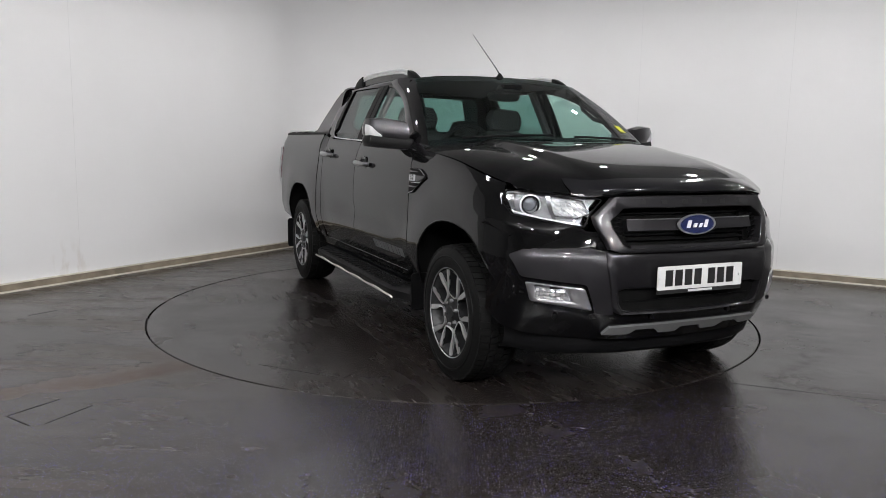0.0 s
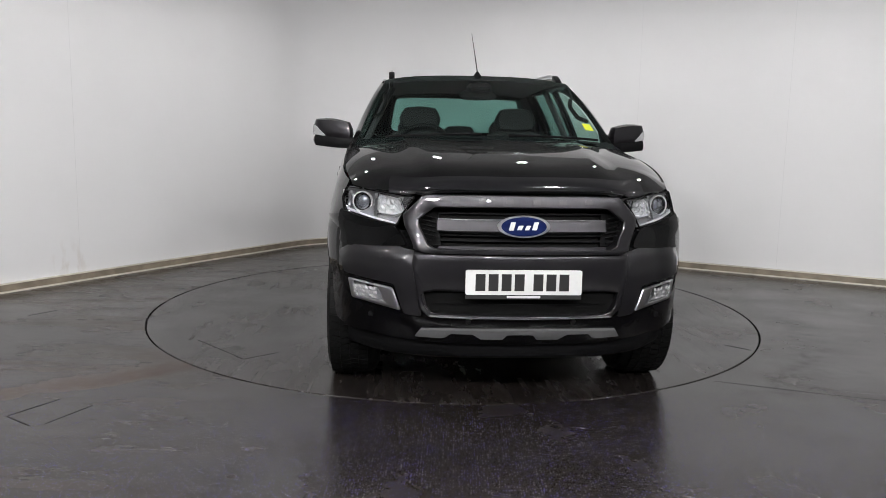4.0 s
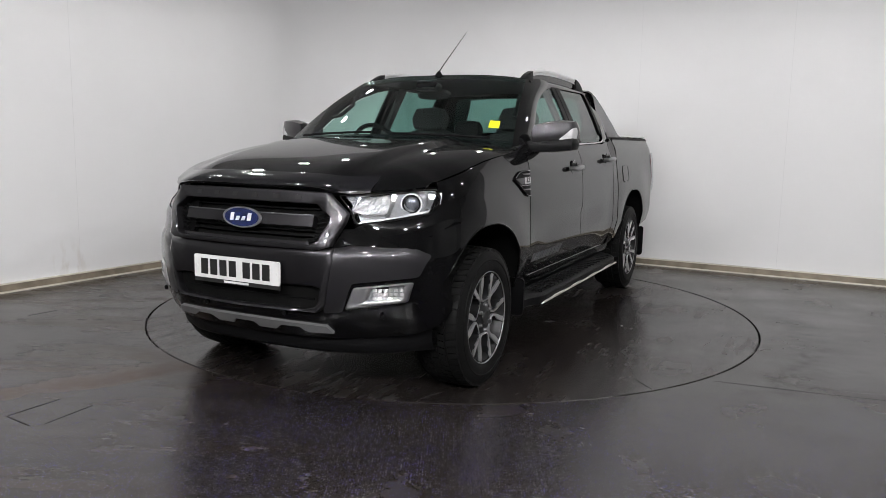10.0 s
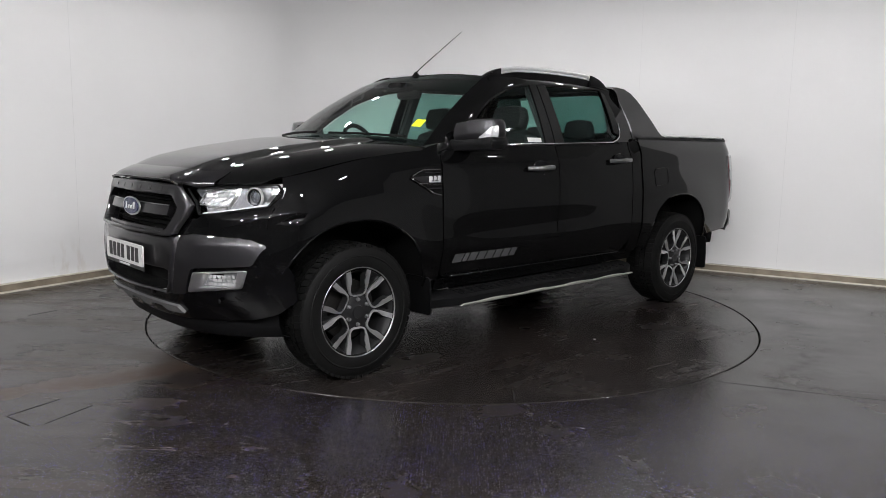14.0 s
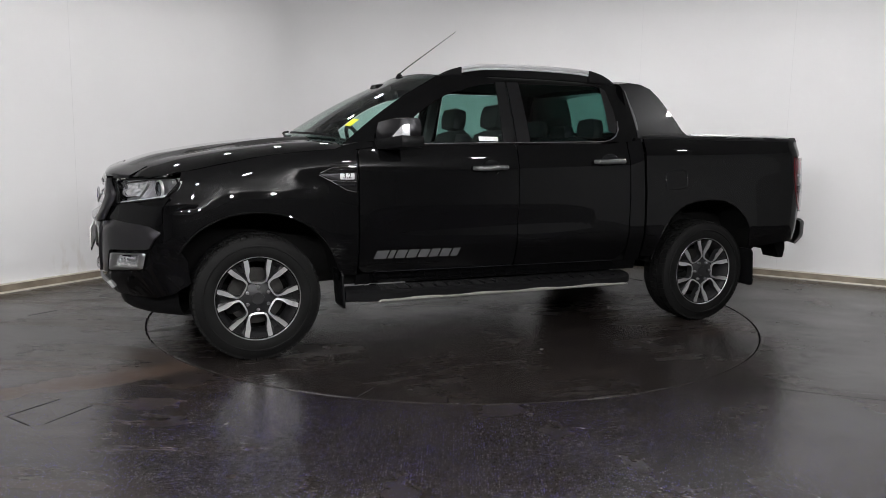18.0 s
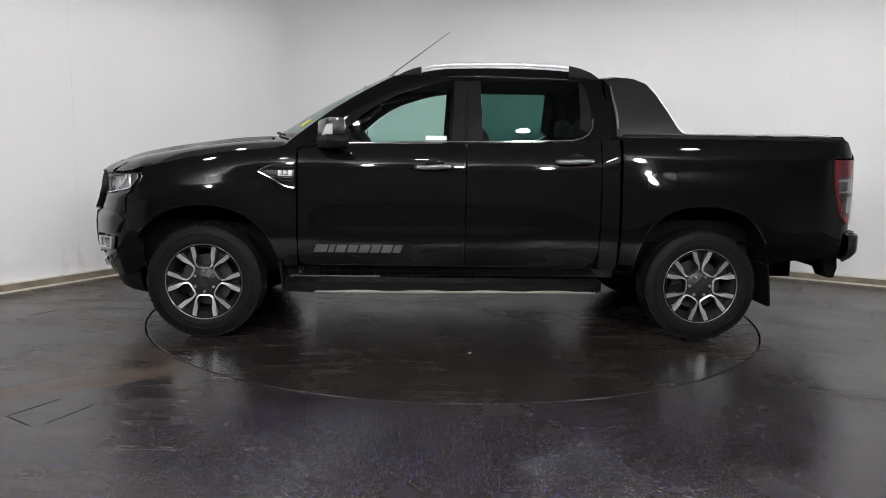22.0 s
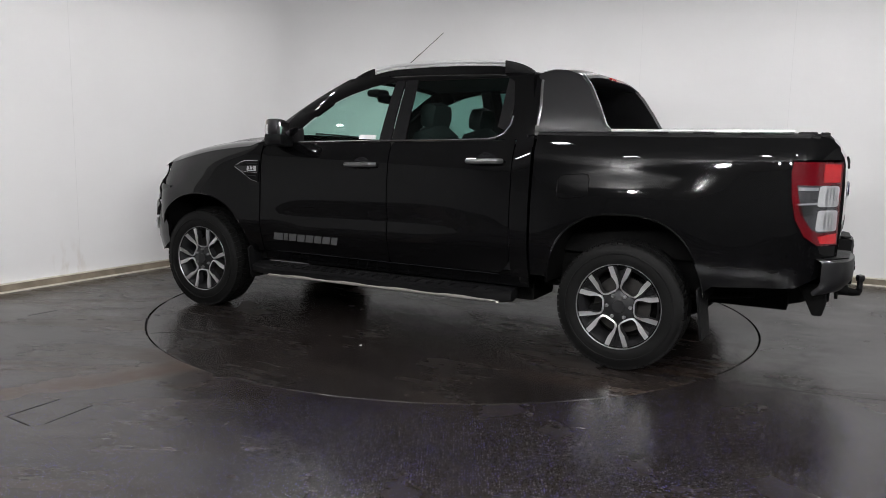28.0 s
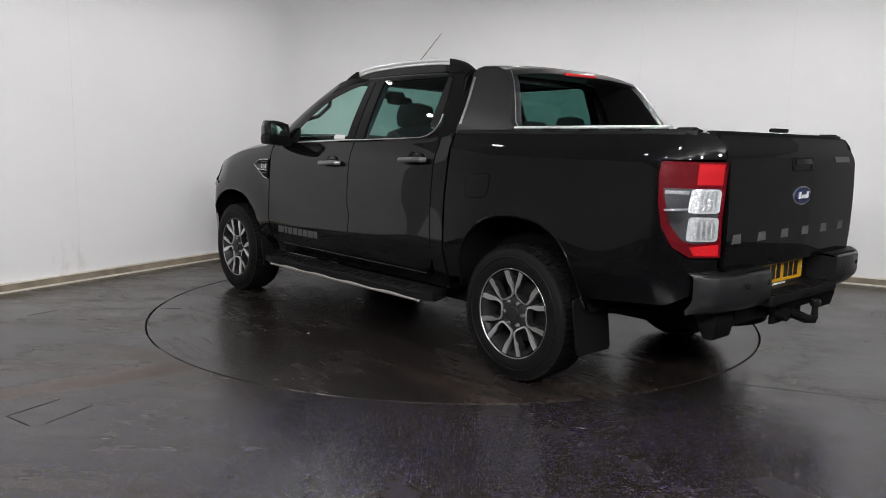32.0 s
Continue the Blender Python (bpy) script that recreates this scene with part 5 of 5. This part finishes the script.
def build_bed(truck):
    # roller cover
    for k in range(14):
        x = -1.09 - k * 0.1055
        part("cover_slat", box_bm(x - 0.1015, x, -0.735, 0.735, 1.318, 1.338, 0.004), SATIN, truck, "silver aluminium roller cover slat")
    part("cover_lock", box_bm(-2.585, -2.535, -0.06, 0.06, 1.352, 1.372, 0.008), PLASTIC, truck)
    for s in (1, -1):
        part("bed_rail_cap", strip_bm([[(x, s * 0.728, 1.318), (x, s * min(0.735, side_y(x, 1.34) - 0.03), 1.346), (x, s * min(0.80, side_y(x, 1.34) - 0.01), 1.350), (x, s * (side_y(x, 1.34) + 0.004), 1.340), (x, s * (side_y(x, 1.33) + 0.004), 1.325)] for x in np.linspace(-1.07, -2.56, 24)], (0, 0, 1)), PLASTIC, truck)
        # bright rail insert with dark notches
        rail = part("bed_rail", tube_bm([(x, s * 0.798, 1.357) for x in np.linspace(-1.50, -2.44, 10)], 0.017, 10, 0.62), RAIL, truck, "satin silver bed rail")
        for x in (-1.76, -2.0, -2.24):
            part("rail_foot", move(box_bm(-0.055, 0.055, -0.014, 0.014, -0.012, 0.004, 0.005), Matrix.Translation((x, s * 0.814, 1.348))), PLASTIC, rail)
        part("rail_end", move(box_bm(-0.045, 0.045, -0.022, 0.022, -0.012, 0.010, 0.009), Matrix.Translation((-2.50, s * 0.762, 1.348))), PLASTIC, truck)
        # sports hoop side
        hy = pch([1.32, 1.40, 1.55, 1.68, 1.74], [0.805, 0.776, 0.700, 0.633, 0.597])
        sail = [(-1.035, 1.335), (-1.02, 1.50), (-0.985, 1.66), (-0.99, 1.704), (-1.07, 1.722), (-1.165, 1.718), (-1.252, 1.686), (-1.312, 1.618), (-1.38, 1.505), (-1.44, 1.39), (-1.475, 1.358), (-1.53, 1.345)]
        hoop = panel("sports_hoop", sail, lambda x, z: Vector((x, s * hy(z), z)), DARKGREY, truck, (0, s, 0), 0.05, 0.05, 0.0, "dark grey sports hoop side")
        # returns round the sail's edge
        edge = [(-0.99, 1.704), (-1.07, 1.722), (-1.165, 1.718), (-1.252, 1.686), (-1.312, 1.618), (-1.38, 1.505), (-1.44, 1.39), (-1.475, 1.358), (-1.53, 1.345)]
        part("hoop_edge", strip_bm([[(x, s * hy(z), z), (x - 0.012, s * (hy(z) - 0.03), z + 0.002), (x - 0.004, s * (hy(z) - 0.085), z - 0.004)] for x, z in edge], (-1, 0, 0.6)), DARKGREY, hoop)
        part("hoop_trim", tube_bm([(x - 0.013, s * (hy(z) - 0.03), z + 0.002) for x, z in edge[3:8]], 0.0035, 8), SATIN, hoop, "bright hoop rear edge")
        part("hoop_inside", panel_bm(sail, lambda x, z: Vector((x, s * (hy(z) - 0.085), z)), (0, -s, 0), 0.05, 0.05, 0), PLASTIC, hoop)
        part("hoop_foot", panel_bm([(-1.035, 1.325), (-1.035, 1.385), (-1.10, 1.375), (-1.40, 1.37), (-1.50, 1.352), (-1.58, 1.338), (-1.58, 1.325)], lambda x, z: Vector((x, s * (hy(z) + 0.012), z)), (0, s, 0), 0.06, 0.02, 0.012), DARKGREY, hoop)
        part("hoop_trim", tube_bm([(-1.045 + 0.03 * sst(z, 1.45, 1.68), s * (hy(z) + 0.002), z) for z in np.linspace(1.345, 1.66, 8)], 0.008, 8), HANDLE, hoop, "grey hoop front edge")
        P2 = [(-1.0, 1.33), (-1.045, 1.33), (-1.03, 1.50), (-1.0, 1.70), (-0.965, 1.70)]
        part("seal", panel_bm(P2, lambda x, z: Vector((x, s * (hy(z) - 0.01), z)), (0, s, 0), 0.05, 0.05, 0.02), PLASTIC, truck)
    # hoop's cross member with the high brake lamp
    rows = []
    for k in range(17):
        y = -0.62 + 1.24 * k / 16
        e = (abs(y) / 0.62) ** 3
        rows.append([(-0.99, y, 1.740 - 0.03 * e), (-1.07, y, 1.750 - 0.026 * e), (-1.18, y, 1.744 - 0.03 * e), (-1.268, y, 1.716 - 0.035 * e), (-1.290, y, 1.696 - 0.035 * e), (-1.262, y, 1.682 - 0.03 * e), (-1.10, y, 1.685), (-0.99, y, 1.695)])
    part("hoop_bar", strip_bm(rows), DARKGREY, truck, "dark grey hoop cross member")
    part("brake_lamp", box_bm(-1.300, -1.276, -0.15, 0.15, 1.691, 1.707, 0.005), REDBRIGHT, truck, "red high-level brake lamp")


def build_fittings(truck):
    for s in (1, -1):
        # roof rail
        x0, x1 = 0.44, -0.945
        zr = pch([-0.955, -0.935, -0.90, -0.84, -0.76, -0.70, -0.35, 0.05, 0.25, 0.34, 0.41], [1.712, 1.728, 1.751, 1.776, 1.795, 1.803, 1.812, 1.802, 1.770, 1.740, 1.702])
        rail = part("roof_rail", tube_bm([(x, s * 0.59, zr(x) - 0.018) for x in np.linspace(0.26, -0.765, 16)], 0.011, 12, 1.1), RAIL, truck, "satin silver roof rail")
        part("rail_base", tube_bm([(x, s * 0.592, zr(x) - 0.039) for x in np.linspace(0.26, -0.745, 16)], 0.006, 8, 1.1), RAIL, rail)
        part("rail_web", prism_bm([(x, zr(x) - 0.041) for x in np.linspace(0.26, -0.76, 14)] + [(-0.76, 1.70), (0.26, 1.70)], lambda u, v, d: Vector((u, s * (0.582 + d), v)), 0.012), PAINT, rail)
        for a, b in ((0.41, 0.235), (-0.745, -0.955)):
            hi = [(x, zr(x) - 0.005) for x in np.linspace(a, b, 15)]
            lo = [(b, 1.700), (a, 1.715)] if a < 0 else [(b, 1.708), (a, 1.694)]
            part("rail_foot", prism_bm(hi + lo, lambda u, v, d: Vector((u, s * (0.570 + d), v)), 0.04, 0.006), PLASTIC, rail)
        # mirror
        mir = new("mirror")
        mir.parent = truck
        def cap(p, k=1.0):
            p = Vector(p)
            r = p.lerp(p.normalized() * 1.14, 0.55) * k
            r.x = max(r.x, -0.62)
            r.z = max(r.z, -0.42)
            return Vector((0.785 + r.x * 0.072 - 0.050 * r.y, s * (0.966 + r.y * 0.125), 1.330 + r.z * 0.080 + 0.012 * r.y))
        shell = bmesh.new()
        bmesh.ops.create_cube(shell, size=2)
        bmesh.ops.subdivide_edges(shell, edges=shell.edges[:], cuts=5, use_grid_fill=True)
        for v in shell.verts:
            v.co = cap(v.co)
        bmesh.ops.recalc_face_normals(shell, faces=shell.faces[:])
        part("mirror_cap", shell, GREY, mir, "dark grey metallic mirror cap", 50)
        wrap = [(1, 0.35), (1, 0.55), (1, 0.75), (1, 0.9), (1, 1), (0.9, 1), (0.7, 1), (0.45, 1)]
        rows = []
        for k, (px, py) in enumerate(wrap):
            lo, hi = -0.40, -0.40 + 0.80 * sst(k, -1, 4)
            rows.append([cap((px, py, lo), 0.99)] + [cap((px, py, lo + (hi - lo) * q / 4), 1.035) for q in range(5)] + [cap((px, py, hi), 0.99)])
        part("mirror_indicator", strip_bm(rows, (1, s, 0)), REFLECTOR, mir, "clear indicator lens")
        low = bmesh.new()
        bmesh.ops.create_cube(low, size=1)
        bmesh.ops.subdivide_edges(low, edges=low.edges[:], cuts=4, use_grid_fill=True)
        for v in low.verts:
            c = v.co * 2
            r = c.lerp(c.normalized() * 1.1, 0.35)
            v.co = (0.785 + r.x * 0.076 - 0.050 * r.y, s * (0.955 + r.y * 0.138), 1.268 + r.z * 0.038 + 0.010 * r.y)
        bmesh.ops.recalc_face_normals(low, faces=low.faces[:])
        part("mirror_base", low, PLASTIC, mir, "", 50)
        part("mirror_arm", tube_bm([(0.80, s * 0.80, 1.262), (0.81, s * 0.86, 1.260), (0.80, s * 0.90, 1.264)], [0.034, 0.030, 0.028], 12, 0.6), PLASTIC, mir)
        part("mirror_glass", move(box_bm(-0.0025, 0.0025, -0.098, 0.098, -0.062, 0.062, 0.002), Matrix.Translation((0.736, s * 0.962, 1.328)) @ Euler((0, 0, s * 0.38)).to_matrix().to_4x4()), CHROME, mir)
        part("sail_panel", panel_bm([(0.83, 1.255), (0.66, 1.262), (0.70, 1.36), (0.735, 1.335)], gmap(s, 0.012), (0, s, 0), 0.05, 0.05, 0.01), PLASTIC, mir)
        # door handles
        for x, z in ((0.15, 1.120), (-0.75, 1.167)):
            h = part("door_handle", tube_bm([(x + u, s * (side_y(x, z) + d), z + 0.003 * (1 if u < 0 else -1)) for u, d in ((0.115, 0.008), (0.10, 0.034), (0.03, 0.044), (-0.05, 0.044), (-0.10, 0.036), (-0.118, 0.008))], [0.014, 0.016, 0.017, 0.017, 0.017, 0.015], 10, 1.0), HANDLE, truck, "brushed grey door handle")
            part("handle_cup", move(lathe_bm([(0, 0.0015), (0.056, 0.0025), (0.068, 0.006), (0.073, 0.001)], 24, "y"), Matrix.Translation((x - 0.01, s * (side_y(x, z) - 0.001), z)) @ Matrix.Scale(s, 4, (0, 1, 0)) @ Matrix.Scale(0.72, 4, (0, 0, 1))), GLOSSBLACK, h)
        # side vent on the wing
        vent = [(1.255, 1.072), (1.17, 1.115), (1.028, 1.118), (1.030, 0.972), (1.09, 0.985), (1.15, 1.02)]
        vt = part("side_vent", prism_bm(soften(vent, 0.01, 3), raised(s, 0.001), 0.008, 0.002), SLAT, truck, "black wing vent with bright edges")
        part("vent_blade", prism_bm([(1.250, 1.078), (1.03, 1.088), (1.03, 1.040), (1.175, 1.046)], raised(s, 0.009), 0.006, 0.002), GREY, vt)
        part("vent_plate", prism_bm(soften([(1.130, 1.047), (1.044, 1.048), (1.044, 1.085), (1.130, 1.083)], 0.006, 3), raised(s, 0.015), 0.003, 0.001), BADGEGREY, vt)
        for run in ([(1.245, 1.083), (1.20, 1.105), (1.165, 1.117), (1.10, 1.120), (1.032, 1.120)], [(1.255, 1.072), (1.205, 1.048), (1.15, 1.018), (1.09, 0.983), (1.032, 0.972)], [(1.20, 1.043), (1.12, 1.038), (1.032, 1.036)]):
            part("vent_edge", tube_bm([Vector((x, s * (side_y(x, z) + 0.009), z)) for x, z in run], 0.0035, 6), CHROME, vt)
        for zz in (1.098, 1.010):
            part("vent_slat", prism_bm([(1.16, zz + 0.008), (1.04, zz + 0.008), (1.04, zz), (1.14, zz)], raised(s, 0.009), 0.004, 0.001), GLOSSBLACK, vt)
        cu = bpy.data.curves.new("badge_digits", "FONT")
        cu.offset = 0.0008
        cu.body, cu.size, cu.extrude, cu.align_x = "3.2", 0.042, 0.001, "CENTER"
        tmp = bpy.data.objects.new("tmp", cu)
        scene.collection.objects.link(tmp)
        me = bpy.data.meshes.new_from_object(tmp.evaluated_get(bpy.context.evaluated_depsgraph_get()))
        bpy.data.objects.remove(tmp)
        bpy.data.curves.remove(cu)
        me.materials.clear()
        me.materials.append(INK)
        dg = new("badge_digits", me)
        dg.parent = vt
        dg.matrix_basis = Matrix.Translation((1.088 if s > 0 else 1.088, s * (side_y(1.085, 1.07) + 0.0195), 1.055)) @ Euler((radians(90), 0, radians(180 if s > 0 else 0))).to_matrix().to_4x4()
        # side decal: plain slanted grey bars
        for k, (a, b) in enumerate(((0.915, 0.835), (0.825, 0.79), (0.78, 0.715), (0.705, 0.64), (0.63, 0.565), (0.555, 0.495), (0.485, 0.42), (0.41, 0.36))):
            part("decal_bar", prism_bm([(a, 0.562), (b, 0.562), (b - 0.02, 0.614), (a - 0.02, 0.614)], raised(s, 0.0), 0.0012), DECAL, truck, smooth=0)
        # step board
        tip = lambda x, y: s * (0.78 + (y - 0.80) * (1 - 0.30 * sst(x, 0.88, 1.07) - 0.35 * sst(x, -0.84, -0.95)))
        st = part("side_step", strip_bm([[(x, tip(x, y), z + 0.006 * (0.9 - x)) for y, z in ((0.80, 0.384), (0.86, 0.385), (0.965, 0.376), (0.988, 0.362), (0.985, 0.318), (0.95, 0.306), (0.82, 0.322), (0.80, 0.384))] for x in np.linspace(1.09, -0.95, 30)]), PLASTIC, truck, "ribbed black plastic side step")
        for e in (1.09, -0.95):
            part("step_end", prism_bm([(0.80, 0.384), (0.86, 0.385), (0.965, 0.376), (0.988, 0.362), (0.985, 0.318), (0.95, 0.306), (0.82, 0.322)], lambda u, v, d: Vector((e + d - .004, tip(e, u), v + 0.006 * (0.9 - e))), 0.008, 0.0015), PLASTIC, st)
        for k in range(5):
            y = 0.832 + k * 0.024
            part("step_rib", box_bm(-0.80, 0.88, s * y, s * (y + 0.011), 0.376, 0.3955 - 0.0024 * k, 0.003), PLASTIC, st)
        for k in range(21):
            x = 0.86 - k * 0.083
            part("step_bar", box_bm(x - 0.007, x, s * 0.826, s * 0.944, 0.376, 0.3945, 0.002), PLASTIC, st)
        part("step_strip", strip_bm([[(x, s * (0.966 - e), 0.327 + n - e + 0.006 * (0.9 - x)), (x, s * (0.976 - e), 0.322 + n - e + 0.006 * (0.9 - x)), (x, s * (0.975 - e), 0.318 + 0.006 * (0.9 - x)), (x, s * (0.964 - e), 0.311 + e + 0.006 * (0.9 - x))] for x, n, e in [(0.905, 0.0, 0.012), (0.890, 0.0, 0.0)] + [(xx, 0.006 if (k // 2) % 2 else 0.0, 0.0) for k, xx in enumerate(np.linspace(0.87, -0.87, 18))] + [(-0.90, 0.0, 0.012)]], (0, s, 0)), STEEL, st, "bright stainless step edge")
        for x in (0.8, 0.0, -0.75):
            part("step_bracket", box_bm(x - 0.03, x + 0.03, s * 0.5, s * 0.84, 0.305, 0.335), VOID, st)
        # mud flaps
        part("mud_flap", panel_bm(soften([(s * 0.66, 0.24), (s * 0.925, 0.24), (s * 0.935, 0.52), (s * 0.66, 0.52)], 0.03), lambda y, z: Vector((-2.045 - 0.12 * max(0.5 - z, 0), y, z)), (-1, 0, 0), 0.1, 0.1, 0.012), PLASTIC, truck)
        part("mud_flap", panel_bm(soften([(s * 0.70, 0.27), (s * 0.915, 0.27), (s * 0.925, 0.50), (s * 0.70, 0.50)], 0.03), lambda y, z: Vector((1.115 - 0.08 * max(0.5 - z, 0), y, z)), (-1, 0, 0), 0.1, 0.1, 0.012), PLASTIC, truck)
    # fuel flap on the near side
    ff = soften([(-1.225, 0.965), (-1.41, 0.985), (-1.41, 1.115), (-1.225, 1.10)], 0.04, 5)
    flap = part("fuel_flap", panel_bm(ff, side_map(1, 0.0015), (0, 1, 0), 0.02, 0.02, 0.0), PAINT, truck)
    part("flap_edge", tube_bm([side_map(1, 0.001)(x, z) for x, z in ff + ff[:1]], 0.0028, 6), PAINT, flap)
    # aerial
    ae = part("aerial_base", lathe_bm([(0.030, -0.01), (0.026, 0.012), (0.014, 0.03), (0.006, 0.038), (0, 0.038)], 20, "z"), PLASTIC, truck)
    ae.location = (0.458, 0.0, 1.724)
    part("aerial_rod", tube_bm([(0.0, 0, 0.03), (-0.06, 0, 0.080), (-0.433, 0, 0.356)], [0.0045, 0.0035, 0.0018], 8), GUN, ae)
    # wipers
    for y0, y1 in ((-0.60, -0.05), (0.10, 0.66)):
        pts = [ws_point(q / 0.8, 0.05 + 0.02 * abs(q - y0)) + Vector((0.012, 0, 0.014)) for q in np.linspace(y0, y1, 9)]
        part("wiper", tube_bm(pts, 0.008, 6), PLASTIC, truck)
    # stickers behind the glass
    part("sticker", panel_bm([(0.785, 0.20), (0.858, 0.20), (0.858, 0.285), (0.785, 0.285)], lambda u, v: ws_point(u, v) + Vector((0.003, 0, 0.003)), (1, 0, .5), 0.1, 0.1, 0.001), NEON, truck, "bright yellow windscreen sticker")
    part("sticker", panel_bm([(0.07, 1.288), (0.205, 1.288), (0.205, 1.316), (0.07, 1.316)], gmap(1, 0.0), (0, 1, 0), 0.1, 0.1, 0.001), WHITE, truck, "small white window label")


def seat_bm(w, d, h, lean):
    """A bolstered seat cushion or back."""
    b = bmesh.new()
    bmesh.ops.create_cube(b, size=1)
    bmesh.ops.subdivide_edges(b, edges=b.edges[:], cuts=5, use_grid_fill=True)
    for v in b.verts:
        c = v.co * 2
        r = c.lerp(c.normalized() * 1.18, 0.55)
        dip = -0.25 * (1 - min(abs(r.y) / 0.7, 1) ** 2) * (1 if r.x > 0.3 else 0)
        v.co = ((r.x + dip) * d / 2, r.y * w / 2 * (1 - 0.10 * max(r.z, 0)), r.z * h / 2)
    move(b, Euler((0, lean, 0)).to_matrix().to_4x4())
    bmesh.ops.recalc_face_normals(b, faces=b.faces[:])
    return b


def build_cabin(truck):
    part("dashboard", strip_bm([[(1.12 - 0.18 * q * q, 0.74 * q, 1.24), (1.0 - 0.15 * q * q, 0.74 * q, 1.255), (0.80, 0.74 * q, 1.225), (0.73, 0.74 * q, 1.17), (0.72, 0.74 * q, 0.95), (0.85, 0.74 * q, 0.7)] for q in np.linspace(-1, 1, 13)], (-1, 0, 1)), DASH, truck)
    part("instrument_hood", move(seat_bm(0.34, 0.18, 0.09, 0), Matrix.Translation((0.80, -0.37, 1.235))), DASH, truck)
    part("centre_console", box_bm(-0.1, 0.75, -0.11, 0.11, 0.55, 0.85, 0.03), DASH, truck)
    sw = bmesh.new()
    n, m2 = 40, 8
    rings = []
    for i in range(n):
        a = 2 * math.pi * i / n
        rings.append([sw.verts.new(((0.016 * math.sin(2 * math.pi * j / m2)), (0.185 + 0.016 * math.cos(2 * math.pi * j / m2)) * math.cos(a), (0.185 + 0.016 * math.cos(2 * math.pi * j / m2)) * math.sin(a))) for j in range(m2)])
    for i in range(n):
        p, q = rings[i], rings[(i + 1) % n]
        for j in range(m2):
            sw.faces.new((p[j], p[(j + 1) % m2], q[(j + 1) % m2], q[j]))
    bmesh.ops.recalc_face_normals(sw, faces=sw.faces[:])
    mt = Matrix.Translation((0.66, -0.37, 1.215)) @ Euler((0, radians(24), 0)).to_matrix().to_4x4()
    wheel = part("steering_wheel", move(sw, mt), PLASTIC, truck)
    part("wheel_boss", move(seat_bm(0.16, 0.05, 0.13, 0), mt), PLASTIC, wheel)
    for a in (0, 180, 270):
        c, s2 = math.cos(radians(a)), math.sin(radians(a))
        part("wheel_spoke", move(tube_bm([(0, 0.05 * c, 0.05 * s2), (0, 0.18 * c, 0.18 * s2)], 0.016, 8), mt), SATIN_GREY, wheel)
    for y in (-0.37, 0.37):
        st = part("front_seat", move(seat_bm(0.52, 0.20, 0.64, 0), Matrix.Translation((-0.07, y, 1.06)) @ Euler((0, radians(-17), 0)).to_matrix().to_4x4()), FABRIC, truck, "charcoal fabric front seat")
        part("seat_cushion", move(seat_bm(0.52, 0.52, 0.18, 0), Matrix.Translation((0.19, y, 0.76))), FABRIC, st)
        part("headrest", move(seat_bm(0.29, 0.11, 0.17, 0), Matrix.Translation((-0.13, y, 1.455)) @ Euler((0, radians(-8), 0)).to_matrix().to_4x4()), FABRIC, st)
        for d in (-0.06, 0.06):
            part("headrest_post", tube_bm([(-0.12, y + d, 1.33), (-0.13, y + d, 1.42)], 0.007, 8), CHROME, st)
    rs = part("rear_seat", move(seat_bm(1.34, 0.16, 0.60, 0), Matrix.Translation((-0.86, 0, 1.02)) @ Euler((0, radians(-10), 0)).to_matrix().to_4x4()), FABRIC, truck, "charcoal fabric rear bench")
    part("seat_cushion", move(seat_bm(1.34, 0.48, 0.18, 0), Matrix.Translation((-0.62, 0, 0.76))), FABRIC, rs)
    for y in (-0.40, 0.0, 0.40):
        part("headrest", move(seat_bm(0.25, 0.09, 0.14 if y else 0.10, 0), Matrix.Translation((-0.905, y, 1.395 if y else 1.37))), FABRIC, rs)
    part("interior_mirror", move(seat_bm(0.24, 0.035, 0.065, 0), Matrix.Translation((0.52, 0.0, 1.60))), PLASTIC, truck)
    part("sensor_housing", move(seat_bm(0.16, 0.12, 0.06, 0), Matrix.Translation((0.60, 0.0, 1.645))), PLASTIC, truck)
    for s in (1, -1):
        part("pillar_lining", tube_bm([(-0.06, s * 0.80, 1.24), (-0.06, s * 0.66, 1.52), (-0.06, s * 0.58, 1.68)], 0.045, 8, 0.5), HEADLINE, truck)
        part("grab_handle", tube_bm([ws_point(0.93 * s, 0.35) + Vector((-0.10, -s * 0.02, 0)), ws_point(0.93 * s, 0.45) + Vector((-0.14, -s * 0.04, -0.02)), ws_point(0.93 * s, 0.62) + Vector((-0.13, -s * 0.04, -0.02)), ws_point(0.93 * s, 0.70) + Vector((-0.09, -s * 0.02, 0))], 0.014, 8), PLASTIC, truck)


def build_truck():
    truck = thing("pickup_truck", "glossy black double-cab pickup truck with dark grey trim", "pickup truck")
    build_body(truck)
    build_front(truck)
    build_rear(truck)
    build_bed(truck)
    build_fittings(truck)
    build_cabin(truck)
    for x, s, ph in ((HUB_X, 1, 60), (-HUB_X, 1, 30), (HUB_X, -1, 50), (-HUB_X, -1, 12)):
        build_wheel(truck, x, s, ph)
    return truck


build_room()
build_lights()
build_floor_marks()
TURNTABLE = build_turntable()
TRUCK = build_truck()


def heading(t):
    """The turntable's even turn, in degrees: about 5.1 degrees a second, clockwise from above."""
    return -65.160 - 5.0922 * t + 0.0025 * (t - 16) ** 2


def motions():
    rows, table = [], []
    for k in range(33):
        a = heading(k)
        turn = pose(0, 0, 0, 0, 0, a)
        table.append((float(k), turn))
        rows.append((float(k), turn @ pose(0.031, 0.105, 0)))
    walk(TURNTABLE, table)
    walk(TRUCK, rows)


motions()
